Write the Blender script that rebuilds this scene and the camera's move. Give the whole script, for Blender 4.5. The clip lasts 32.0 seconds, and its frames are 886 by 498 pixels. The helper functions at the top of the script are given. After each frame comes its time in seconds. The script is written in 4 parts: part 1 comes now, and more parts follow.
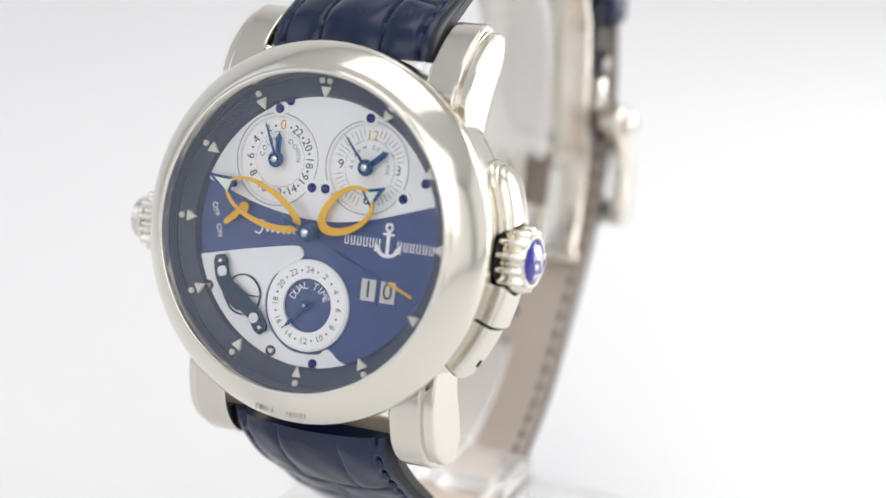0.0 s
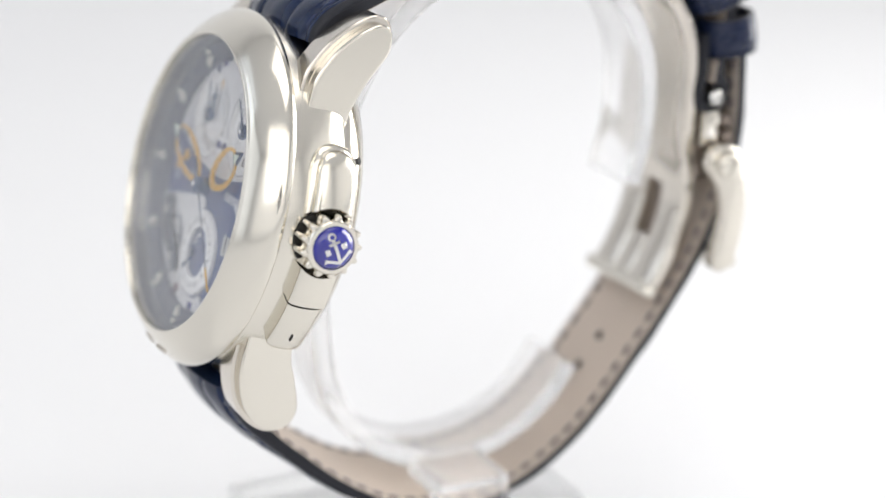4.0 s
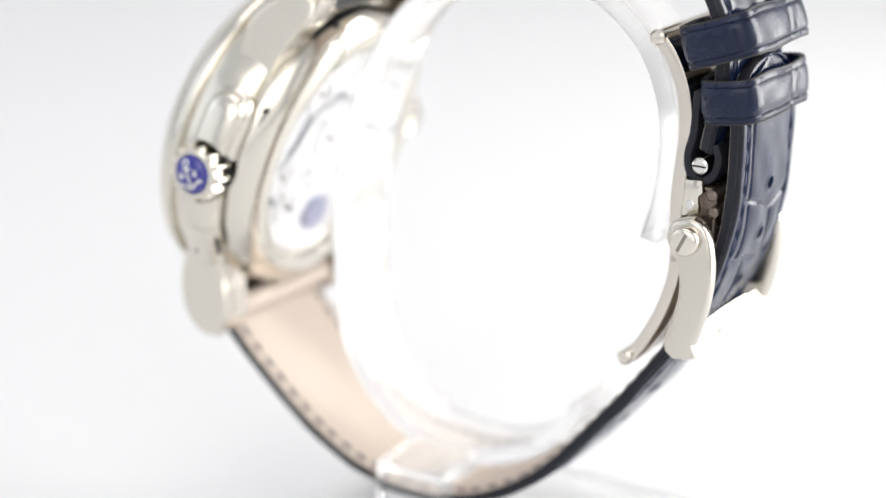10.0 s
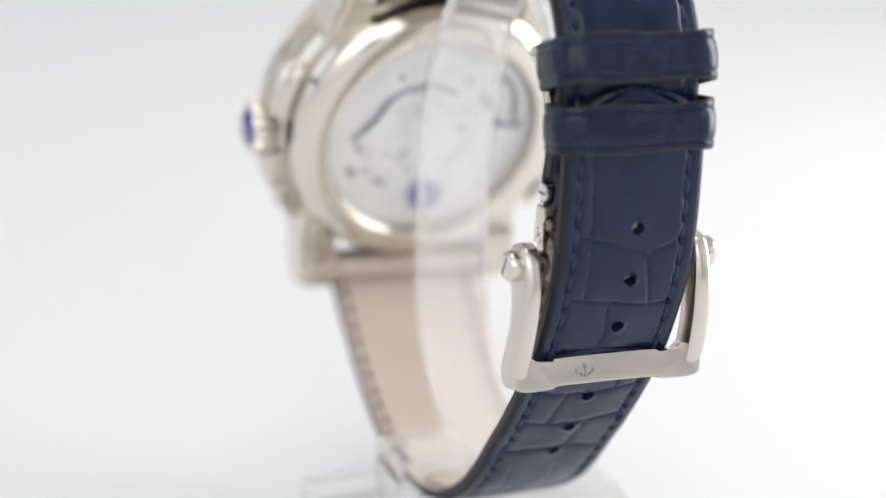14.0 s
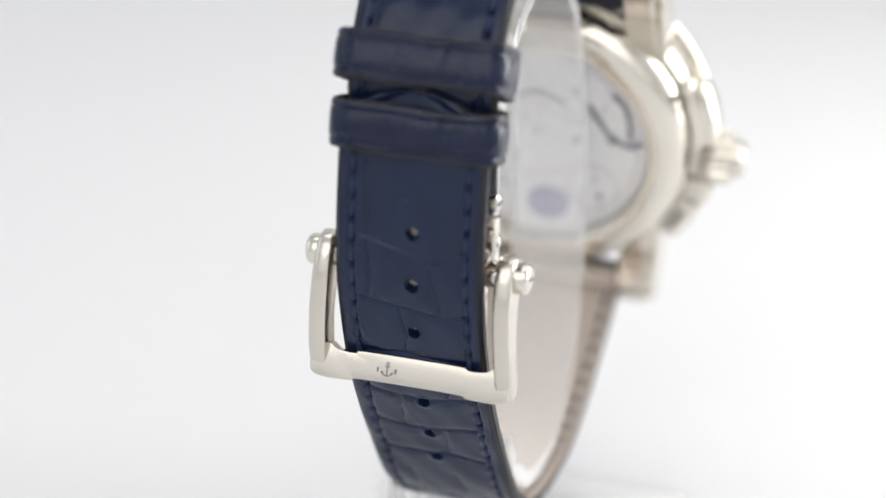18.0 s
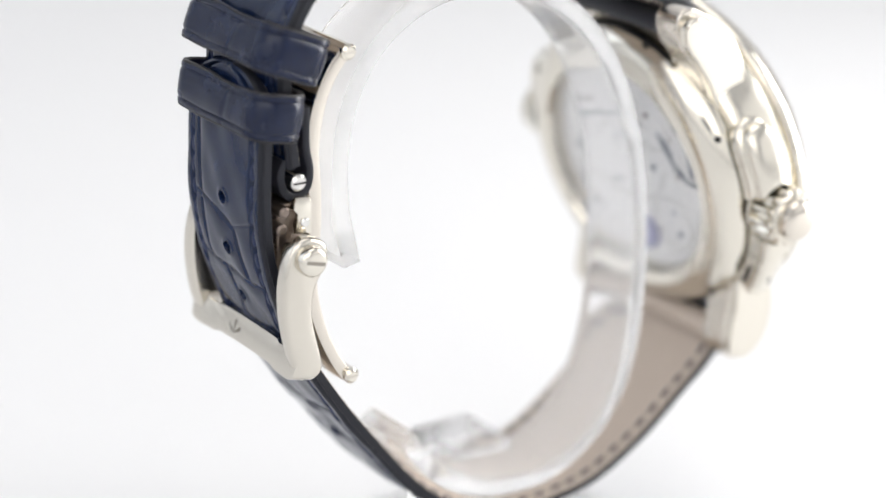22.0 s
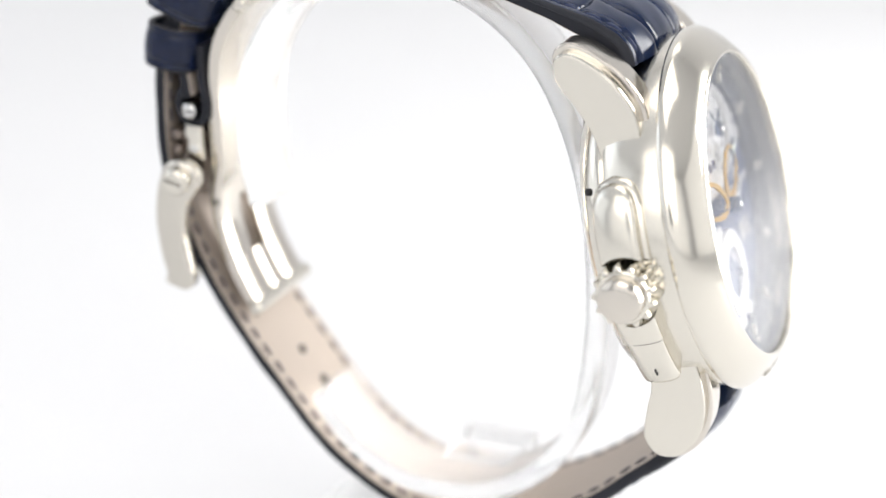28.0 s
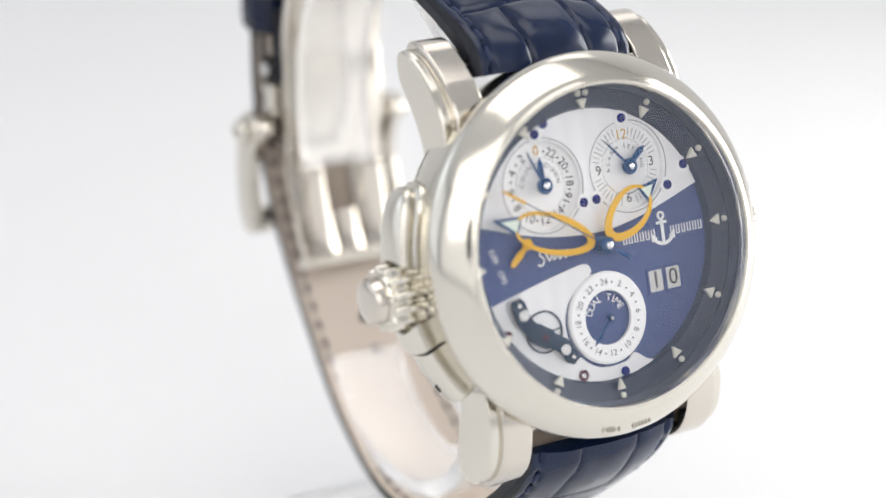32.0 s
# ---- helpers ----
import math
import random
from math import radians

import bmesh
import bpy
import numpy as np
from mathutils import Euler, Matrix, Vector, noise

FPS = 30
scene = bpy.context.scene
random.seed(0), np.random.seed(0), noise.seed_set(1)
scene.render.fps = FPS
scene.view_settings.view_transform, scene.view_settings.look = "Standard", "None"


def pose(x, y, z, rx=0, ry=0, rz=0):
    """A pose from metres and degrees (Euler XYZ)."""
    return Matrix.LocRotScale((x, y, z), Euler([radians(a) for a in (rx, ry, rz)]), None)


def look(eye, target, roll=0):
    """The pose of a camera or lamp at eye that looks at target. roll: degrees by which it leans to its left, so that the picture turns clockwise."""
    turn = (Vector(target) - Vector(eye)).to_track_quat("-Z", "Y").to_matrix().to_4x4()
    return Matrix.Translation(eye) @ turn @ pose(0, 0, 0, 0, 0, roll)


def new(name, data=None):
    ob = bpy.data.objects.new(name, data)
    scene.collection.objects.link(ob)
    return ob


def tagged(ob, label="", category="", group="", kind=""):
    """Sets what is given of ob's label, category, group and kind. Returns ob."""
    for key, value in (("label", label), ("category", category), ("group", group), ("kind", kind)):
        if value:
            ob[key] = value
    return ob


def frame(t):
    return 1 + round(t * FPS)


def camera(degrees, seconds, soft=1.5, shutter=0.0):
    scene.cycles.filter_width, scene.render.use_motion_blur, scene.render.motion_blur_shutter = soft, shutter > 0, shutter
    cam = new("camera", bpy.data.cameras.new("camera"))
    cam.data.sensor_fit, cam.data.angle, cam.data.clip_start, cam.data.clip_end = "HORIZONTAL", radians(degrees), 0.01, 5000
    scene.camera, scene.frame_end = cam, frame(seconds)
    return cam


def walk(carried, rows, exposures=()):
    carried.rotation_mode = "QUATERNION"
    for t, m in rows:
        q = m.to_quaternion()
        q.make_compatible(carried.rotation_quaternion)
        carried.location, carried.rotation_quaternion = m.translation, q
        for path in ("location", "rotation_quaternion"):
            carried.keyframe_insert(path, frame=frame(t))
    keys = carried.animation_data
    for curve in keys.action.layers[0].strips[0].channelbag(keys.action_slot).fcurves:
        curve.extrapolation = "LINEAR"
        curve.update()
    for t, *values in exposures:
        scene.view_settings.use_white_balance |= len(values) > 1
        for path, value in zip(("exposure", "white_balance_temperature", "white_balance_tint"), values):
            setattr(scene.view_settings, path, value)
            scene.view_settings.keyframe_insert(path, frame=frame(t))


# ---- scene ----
# ---------------------------------------------------------------- camera
cam = camera(24.15, 32.0)
EYE = Vector((0.0, -0.240, 0.126))
AIM = Vector((math.sin(radians(-0.735)) * math.cos(radians(18.896)), math.cos(radians(-0.735)) * math.cos(radians(18.896)), -math.sin(radians(18.896))))
VIEW = look(EYE, EYE + AIM, 1.339)
walk(cam, [(0.0, VIEW), (32.0, VIEW)], [(0, -0.40), (5, -0.37), (8, -0.31), (10, -0.33), (12, -0.48), (19, -0.46), (22, -0.34), (24, -0.27), (28, -0.25), (30, -0.38), (32, -0.42)])
cam.data.dof.use_dof = True
cam.data.dof.focus_distance = 0.2275
cam.data.dof.aperture_fstop = 11.0

# the turn of the table, in degrees from the start
TURN = [(0, 0.0), (1, -9.3), (2, -18.85), (3, -28.3), (4.5, -42.4), (6, -56.6), (7, -65.95), (8, -75.3), (9, -84.8), (10, -94.4), (11, -104.0),
        (12, -113.4), (13, -122.95), (14.5, -137.3), (16, -151.5), (17, -160.9), (18, -170.3), (19, -179.65), (20, -189.0), (21, -198.45),
        (22, -207.9), (23, -217.4), (24, -226.85), (25, -236.1), (26.5, -249.9), (28, -264.0), (29, -273.8), (30, -283.4), (31, -293.0), (32, -302.6)]
STRAP_LOW = -113.8      # height of the strap's lowest point under the lens, mm
SEAT = pose(-0.00495, 0.00233, 0.12585, 0, -1.586, -25.23) @ pose(0, 0, STRAP_LOW * 0.001)


def table_pose(t_deg):
    return pose(0, 0, 0, 0, 0, t_deg)


# ---------------------------------------------------------------- world and lights
world = bpy.data.worlds.new("studio_world")
scene.world = world
world.use_nodes = True
bg = world.node_tree.nodes["Background"]
bg.inputs["Color"].default_value = (0.99, 0.99, 1.0, 1)
bg.inputs["Strength"].default_value = 0.25


def area(name, eye, target, sx, sy, watts, colour=(1, 1, 1)):
    data = bpy.data.lights.new(name, "AREA")
    data.shape, data.size, data.size_y, data.energy, data.color = "RECTANGLE", sx, sy, watts, colour
    ob = new(name, data)
    ob.matrix_world = look(eye, target)
    return ob


area("softbox_right", (0.36, 0.10, 0.165), (0, 0, 0.16), 0.21, 0.32, 2.3, (1.0, 0.99, 0.97))
# unseen cool fill, added to tint the left side of the card
area("left_fill", (-0.80, 0.10, 0.55), (0, 0, 0.06), 0.5, 0.5, 0.50, (0.74, 0.85, 1.0))
area("softbox_top", (0.05, 0.05, 0.85), (0, 0, 0.05), 0.55, 0.55, 2.0, (1.0, 0.98, 0.96))
area("background_lamp", (0.05, 0.17, 0.28), (0.03, 0.16, 0.0), 0.08, 0.08, 0.03)
# unseen fill added high in front to lift the dial
area("front_fill", (-0.05, -0.74, 0.62), (0, 0, 0.06), 1.1, 0.66, 3.7, (1.0, 0.99, 0.975))
# unseen wall-sized lamps inside the tent, added to brighten the metal's reflections
area("tent_fill_left", (-1.14, -0.30, 0.50), (0, -0.30, 0.45), 1.2, 0.9, 2.2, (0.84, 0.91, 1.0))
area("tent_fill_right", (1.14, -0.30, 0.50), (0, -0.30, 0.45), 1.2, 0.9, 2.0, (1.0, 0.99, 0.97))
area("tent_fill_front", (0, -0.96, 0.46), (0, 0, 0.40), 1.8, 0.8, 2.6, (1.0, 0.99, 0.98))

# ---------------------------------------------------------------- materials
def material(name, base, rough=0.5, metal=0.0, **more):
    """A node material with two scales of variation in colour, gloss and relief."""
    m = bpy.data.materials.new(name)
    m.use_nodes = True
    nt = m.node_tree
    p = nt.nodes["Principled BSDF"]
    p.inputs["Base Color"].default_value = (*base, 1)
    p.inputs["Roughness"].default_value = rough
    p.inputs["Metallic"].default_value = metal
    for key, value in more.items():
        if key in ("vary", "scale", "bump", "fine", "stretch", "rough_vary"):
            continue
        p.inputs[key.replace("_", " ")].default_value = value
    vary, scale, bump = more.get("vary", 0.0), more.get("scale", 400.0), more.get("bump", 0.0)
    if vary or bump or more.get("rough_vary"):
        co = nt.nodes.new("ShaderNodeTexCoord")
        mp = nt.nodes.new("ShaderNodeMapping")
        mp.inputs["Scale"].default_value = more.get("stretch", (1, 1, 1))
        nt.links.new(co.outputs["Object"], mp.inputs["Vector"])
        n1 = nt.nodes.new("ShaderNodeTexNoise")
        n1.inputs["Scale"].default_value, n1.inputs["Detail"].default_value = scale, 4
        n2 = nt.nodes.new("ShaderNodeTexNoise")
        n2.inputs["Scale"].default_value, n2.inputs["Detail"].default_value = more.get("fine", scale * 7), 3
        for n in (n1, n2):
            nt.links.new(mp.outputs["Vector"], n.inputs["Vector"])
        add = nt.nodes.new("ShaderNodeMath")
        add.operation = "ADD"
        nt.links.new(n1.outputs["Fac"], add.inputs[0])
        nt.links.new(n2.outputs["Fac"], add.inputs[1])
        half = nt.nodes.new("ShaderNodeMath")
        half.operation, half.inputs[1].default_value = "MULTIPLY", 0.5
        nt.links.new(add.outputs[0], half.inputs[0])
        if vary:
            mix = nt.nodes.new("ShaderNodeMix")
            mix.data_type = "RGBA"
            mix.inputs["A"].default_value = (*[c * (1 - vary) for c in base], 1)
            mix.inputs["B"].default_value = (*[min(1, c * (1 + vary)) for c in base], 1)
            nt.links.new(half.outputs[0], mix.inputs["Factor"])
            nt.links.new(mix.outputs["Result"], p.inputs["Base Color"])
        if more.get("rough_vary"):
            rng = nt.nodes.new("ShaderNodeMapRange")
            rng.inputs["From Min"].default_value, rng.inputs["From Max"].default_value = 0.3, 0.7
            rng.inputs["To Min"].default_value = max(0.01, rough - more["rough_vary"])
            rng.inputs["To Max"].default_value = rough + more["rough_vary"]
            nt.links.new(half.outputs[0], rng.inputs["Value"])
            nt.links.new(rng.outputs["Result"], p.inputs["Roughness"])
        if bump:
            b = nt.nodes.new("ShaderNodeBump")
            b.inputs["Strength"].default_value, b.inputs["Distance"].default_value = 1.0, bump
            nt.links.new(half.outputs[0], b.inputs["Height"])
            nt.links.new(b.outputs["Normal"], p.inputs["Normal"])
    return m


GOLD = (0.745, 0.71, 0.635)
gold = material("polished_white_gold", GOLD, 0.15, 1.0, rough_vary=0.04, scale=90, fine=900, bump=0.000012)
gold_flank = material("satin_white_gold", GOLD, 0.21, 1.0, rough_vary=0.03, scale=60, fine=200)
gold_soft = material("worn_white_gold", (0.69, 0.645, 0.58), 0.15, 1.0, rough_vary=0.05, scale=120)
gold_brushed = material("brushed_white_gold", (0.67, 0.635, 0.57), 0.22, 1.0, rough_vary=0.05, scale=200)
steel = material("steel", (0.74, 0.73, 0.71), 0.2, 1.0, rough_vary=0.05, scale=300)
# near-black for gaps, slots and holes; their shade is put into this colour
dark_gap = material("dark_recess", (0.012, 0.011, 0.010), 0.6)
blue_dial = material("blue_dial_lacquer", (0.043, 0.076, 0.215), 0.38, 0.0, vary=0.10, scale=260, fine=5000, bump=0.000002, Coat_Weight=0.3)
flange_blue = material("slate_blue_flange", (0.030, 0.044, 0.082), 0.42, 0.0, vary=0.08, scale=300, fine=5000)
white_dial = material("silvered_white_dial", (0.88, 0.88, 0.875), 0.4, 0.05, vary=0.03, scale=500, fine=6000)
date_white = material("matt_date_card", (0.56, 0.56, 0.54), 0.6, 0.0, vary=0.04, scale=600)
engraved_dark = material("dark_engraving", (0.26, 0.24, 0.21), 0.5, 0.6)
engraving = material("engraved_hollow", (0.60, 0.57, 0.52), 0.45, 0.9)
rehaut_steel = material("stepped_blue_grey_ring", (0.10, 0.12, 0.17), 0.38, 0.6, rough_vary=0.05, scale=300)
blued = material("blued_steel", (0.03, 0.09, 0.22), 0.26, 0.75, rough_vary=0.05, scale=500)
bridge_blue = material("dark_blued_bridge", (0.022, 0.046, 0.085), 0.3, 0.5, rough_vary=0.05, scale=500)
orange = material("amber_enamel", (0.74, 0.405, 0.008), 0.35, 0.0, vary=0.06, scale=500, Coat_Weight=0.4)
lume = material("pale_lume", (0.68, 0.76, 0.66), 0.6, 0.0, vary=0.08, scale=900)
ivory = material("ivory_index", (0.72, 0.70, 0.62), 0.5, 0.0, vary=0.08, scale=900)
rim_shade_grey = material("painted_rim_shade", (0.27, 0.27, 0.29), 0.5, 0.3)
print_dark = material("dark_print", (0.05, 0.05, 0.06), 0.6)
print_grey = material("grey_print", (0.16, 0.16, 0.17), 0.6)
print_white = material("white_print", (0.80, 0.80, 0.80), 0.45)
print_gold = material("gold_print", (0.60, 0.36, 0.08), 0.4, 0.3)
blue_screw = material("blue_screw", (0.012, 0.022, 0.20), 0.25, 0.5)
ruby = material("ruby_jewel", (0.10, 0.02, 0.04), 0.15, 0.0, Coat_Weight=1.0)
leather = material("navy_alligator_leather", (0.0046, 0.0126, 0.043), 0.205, 0.0, vary=0.6, scale=150, fine=430, rough_vary=0.09, bump=0.00005, stretch=(1, 0.6, 0.6), Specular_IOR_Level=0.38)
keeper_leather = material("worn_keeper_leather", (0.0048, 0.0098, 0.033), 0.24, 0.0, vary=0.6, scale=170, fine=500, rough_vary=0.10, Specular_IOR_Level=0.36)
worn_rim = material("worn_dark_rim", (0.013, 0.011, 0.013), 0.5, 0.0, vary=0.5, scale=500, bump=0.00001)
leather_edge = material("painted_black_edge", (0.011, 0.012, 0.018), 0.45, 0.0, Specular_IOR_Level=0.3, vary=0.3, scale=700, bump=0.00002)
lining = material("beige_lining_leather", (0.51, 0.435, 0.37), 0.6, 0.0, vary=0.14, scale=160, fine=2500, bump=0.00002)
thread = material("navy_thread", (0.010, 0.020, 0.065), 0.7, 0.0, vary=0.3, scale=3000)
thread_dark = material("dark_thread", (0.07, 0.06, 0.07), 0.75, 0.0, vary=0.3, scale=3000)
cabochon_blue = material("blue_enamel_cabochon", (0.009, 0.011, 0.25), 0.06, 0.0, vary=0.2, scale=400, Coat_Weight=1.0)
movement_silver = material("rhodium_movement", (0.88, 0.88, 0.87), 0.4, 0.3, vary=0.08, scale=400, rough_vary=0.1)
# steel darkened to brown: the shade inside the folded clasp put into colour
clasp_shade = material("shaded_bronze_steel", (0.22, 0.18, 0.155), 0.3, 0.9, rough_vary=0.06, scale=300)
spring_steel = material("grey_blued_spring", (0.17, 0.19, 0.24), 0.3, 0.5, rough_vary=0.05, scale=500)
medallion = material("violet_medallion", (0.24, 0.245, 0.42), 0.3, 0.2)


def glass_like(name, colour, ior, rough=0.0, clear=1.0):
    m = bpy.data.materials.new(name)
    m.use_nodes = True
    p = m.node_tree.nodes["Principled BSDF"]
    p.inputs["Base Color"].default_value = (*colour, 1)
    p.inputs["Transmission Weight"].default_value = clear
    p.inputs["Roughness"].default_value = rough
    p.inputs["IOR"].default_value = ior
    return m


def thin_crystal():
    """Clear polished sapphire: see-through, with a mirror gloss that grows at grazing angles."""
    m = bpy.data.materials.new("sapphire_crystal")
    m.use_nodes = True
    nt = m.node_tree
    nt.nodes.remove(nt.nodes["Principled BSDF"])
    out = nt.nodes["Material Output"]
    clear, gloss, mix, fres = nt.nodes.new("ShaderNodeBsdfTransparent"), nt.nodes.new("ShaderNodeBsdfGlossy"), nt.nodes.new("ShaderNodeMixShader"), nt.nodes.new("ShaderNodeLayerWeight")
    clear.inputs["Color"].default_value = (0.985, 0.985, 0.99, 1)
    gloss.inputs["Roughness"].default_value = 0.02
    fres.inputs["Blend"].default_value = 0.5
    power, lift = nt.nodes.new("ShaderNodeMath"), nt.nodes.new("ShaderNodeMath")
    power.operation, power.inputs[1].default_value = "POWER", 3.4
    lift.operation, lift.inputs[1].default_value = "ADD", 0.03
    nt.links.new(fres.outputs["Facing"], power.inputs[0])
    nt.links.new(power.outputs[0], lift.inputs[0])
    nt.links.new(lift.outputs[0], mix.inputs[0])
    nt.links.new(clear.outputs[0], mix.inputs[1])
    nt.links.new(gloss.outputs[0], mix.inputs[2])
    nt.links.new(mix.outputs[0], out.inputs["Surface"])
    return m


sapphire = thin_crystal()
acrylic = glass_like("clear_acrylic", (1.0, 1.0, 1.0), 1.17, 0.11, 0.80)
acrylic_neck = glass_like("rubbed_acrylic", (1.0, 1.0, 1.0), 1.24, 0.2, 0.88)
acrylic_frosted = glass_like("frosted_acrylic_edge", (1.0, 1.0, 1.0), 1.25, 0.32, 0.75)
sweep_white = material("white_sweep_card", (0.775, 0.775, 0.782), 0.75, 0.0, vary=0.02, scale=6, fine=300, bump=0.00002)
lens_black = material("black_lens", (0.01, 0.01, 0.01), 0.4)


def striped_silver():
    """Brushed silver plate with broad parallel ribbing."""
    m = bpy.data.materials.new("ribbed_silver_plate")
    m.use_nodes = True
    nt = m.node_tree
    p = nt.nodes["Principled BSDF"]
    p.inputs["Base Color"].default_value, p.inputs["Metallic"].default_value, p.inputs["Roughness"].default_value = (0.82, 0.82, 0.825, 1), 0.4, 0.33
    co = nt.nodes.new("ShaderNodeTexCoord")
    w = nt.nodes.new("ShaderNodeTexWave")
    w.wave_type, w.bands_direction, w.wave_profile = "BANDS", "X", "TRI"
    w.inputs["Scale"].default_value = 130.0
    w.inputs["Distortion"].default_value = 0.0
    nt.links.new(co.outputs["Object"], w.inputs["Vector"])
    n = nt.nodes.new("ShaderNodeTexNoise")
    n.inputs["Scale"].default_value = 2500
    mp = nt.nodes.new("ShaderNodeMapping")
    mp.inputs["Scale"].default_value = (1, 0.05, 0.05)
    nt.links.new(co.outputs["Object"], mp.inputs["Vector"])
    nt.links.new(mp.outputs["Vector"], n.inputs["Vector"])
    b = nt.nodes.new("ShaderNodeBump")
    b.inputs["Strength"].default_value, b.inputs["Distance"].default_value = 1.0, 0.00006
    nt.links.new(w.outputs["Fac"], b.inputs["Height"])
    b2 = nt.nodes.new("ShaderNodeBump")
    b2.inputs["Strength"].default_value, b2.inputs["Distance"].default_value = 0.4, 0.00001
    nt.links.new(n.outputs["Fac"], b2.inputs["Height"])
    nt.links.new(b.outputs["Normal"], b2.inputs["Normal"])
    nt.links.new(b2.outputs["Normal"], p.inputs["Normal"])
    return m


ribbed = striped_silver()

# ---------------------------------------------------------------- frames of reference, in millimetres
MM = Matrix.Diagonal((0.001, 0.001, 0.001, 1))
WATCH = MM @ Matrix.Translation((0, 0, -STRAP_LOW))
TILT = radians(15.54)
CASE = WATCH @ Matrix(((1, 0, 0, 0), (0, math.sin(TILT), -math.cos(TILT), -31.97), (0, math.cos(TILT), math.sin(TILT), -71.18), (0, 0, 0, 1))) @ Matrix.Rotation(radians(0.5), 4, "Z")
DIAL = CASE @ Matrix.Translation((0, 0, -0.65))
WELL = CASE @ Matrix.Translation((0, 0, -0.72))
STAND = MM


def part(name, bm, mat, parent, label="", m=WATCH, smooth=40):
    """Link a bmesh, in millimetres of the frame m, as one mesh object under parent."""
    bm.transform(m)
    if m.determinant() < 0:
        bmesh.ops.reverse_faces(bm, faces=bm.faces)
    lo = Vector([min(v.co[i] for v in bm.verts) for i in range(3)])
    hi = Vector([max(v.co[i] for v in bm.verts) for i in range(3)])
    mid = (lo + hi) / 2
    for v in bm.verts:
        v.co -= mid
    for f in bm.faces:
        f.smooth = smooth > 0
    me = bpy.data.meshes.new(name)
    bm.to_mesh(me)
    bm.free()
    if smooth > 0:
        me.set_sharp_from_angle(angle=radians(smooth))
    me.materials.append(mat)
    ob = new(name, me)
    ob.location = mid
    if parent is not None:
        ob.parent = parent
        up = parent
        while up.type == "MESH":
            ob.location -= up.location
            up = up.parent
    return tagged(ob, label)


def twin(ob, offset, parent=None):
    """A repeat of a part on the same mesh, moved by offset in millimetres."""
    o = ob.copy()
    scene.collection.objects.link(o)
    o.location = ob.location + Vector(offset) * 0.001
    if parent is not None:
        o.parent = parent
    return o


def lathe(profile, seg=96, a0=0.0, a1=360.0):
    """Turn a closed profile of (radius, height) round the height axis."""
    bm = bmesh.new()
    full = abs(a1 - a0) >= 359.9
    n = seg if full else seg + 1
    rings = []
    for k in range(n):
        a = radians(a0 + (a1 - a0) * k / seg)
        rings.append([bm.verts.new((r * math.cos(a), r * math.sin(a), h)) for r, h in profile])
    m = len(profile)
    for k in range(seg):
        p, q = rings[k], rings[(k + 1) % n]
        for i in range(m):
            j = (i + 1) % m
            bm.faces.new((p[i], q[i], q[j], p[j]))
    if not full:
        bm.faces.new(rings[0])
        bm.faces.new(rings[-1][::-1])
    bmesh.ops.remove_doubles(bm, verts=bm.verts, dist=1e-5)
    bmesh.ops.recalc_face_normals(bm, faces=bm.faces)
    return bm


def disc(r, h0, h1, seg=48, bevel=0.0, x=0.0, y=0.0):
    b = min(bevel, (h1 - h0) * 0.45)
    if b > 0.3:
        turn = [radians(18 * k) for k in range(6)]
        prof = [(0, h0)] + [(r - b + b * math.sin(a), h0 + b - b * math.cos(a)) for a in turn] + [(r - b + b * math.cos(a), h1 - b + b * math.sin(a)) for a in turn] + [(0, h1)]
        bm = lathe(prof, seg)
        bm.transform(Matrix.Translation((x, y, 0)))
        return bm
    prof = [(0, h0), (r - b, h0), (r, h0 + b), (r, h1 - b), (r - b, h1), (0, h1)] if b else [(0, h0), (r, h0), (r, h1), (0, h1)]
    bm = lathe(prof, seg)
    bm.transform(Matrix.Translation((x, y, 0)))
    return bm


def ring(r0, r1, h0, h1, seg=64, x=0.0, y=0.0):
    b = min(0.06, (r1 - r0) * 0.3, (h1 - h0) * 0.3)
    bm = lathe([(r0, h0), (r1, h0), (r1, h1 - b), (r1 - b, h1), (r0 + b, h1), (r0, h1 - b)], seg)
    bm.transform(Matrix.Translation((x, y, 0)))
    return bm


def slab(outline, h0, h1, bevel=0.0, segments=2):
    """A plate with the outline (a, b), from height h0 to h1."""
    bm = bmesh.new()
    vs = [bm.verts.new((a, b, h0)) for a, b in outline]
    f = bm.faces.new(vs)
    got = bmesh.ops.extrude_face_region(bm, geom=[f])
    up = [e for e in got["geom"] if isinstance(e, bmesh.types.BMVert)]
    bmesh.ops.translate(bm, verts=up, vec=(0, 0, h1 - h0))
    bmesh.ops.recalc_face_normals(bm, faces=bm.faces)
    if bevel:
        es = [e for e in bm.edges if abs(e.verts[0].co.z - e.verts[1].co.z) < 1e-6]
        bmesh.ops.bevel(bm, geom=es, offset=bevel, segments=segments, profile=0.5, affect="EDGES", clamp_overlap=True)
    return bm


def block(x0, x1, y0, y1, z0, z1, bevel=0.0):
    bm = bmesh.new()
    bmesh.ops.create_cube(bm, size=1)
    bm.transform(Matrix.Translation(((x0 + x1) / 2, (y0 + y1) / 2, (z0 + z1) / 2)) @ Matrix.Diagonal((x1 - x0, y1 - y0, z1 - z0, 1)))
    if bevel:
        bmesh.ops.bevel(bm, geom=bm.edges[:], offset=bevel, segments=3, profile=0.5, affect="EDGES", clamp_overlap=True)
    return bm


def join(*meshes):
    bm = bmesh.new()
    for b in meshes:
        me = bpy.data.meshes.new("tmp")
        b.to_mesh(me)
        b.free()
        bm.from_mesh(me)
        bpy.data.meshes.remove(me)
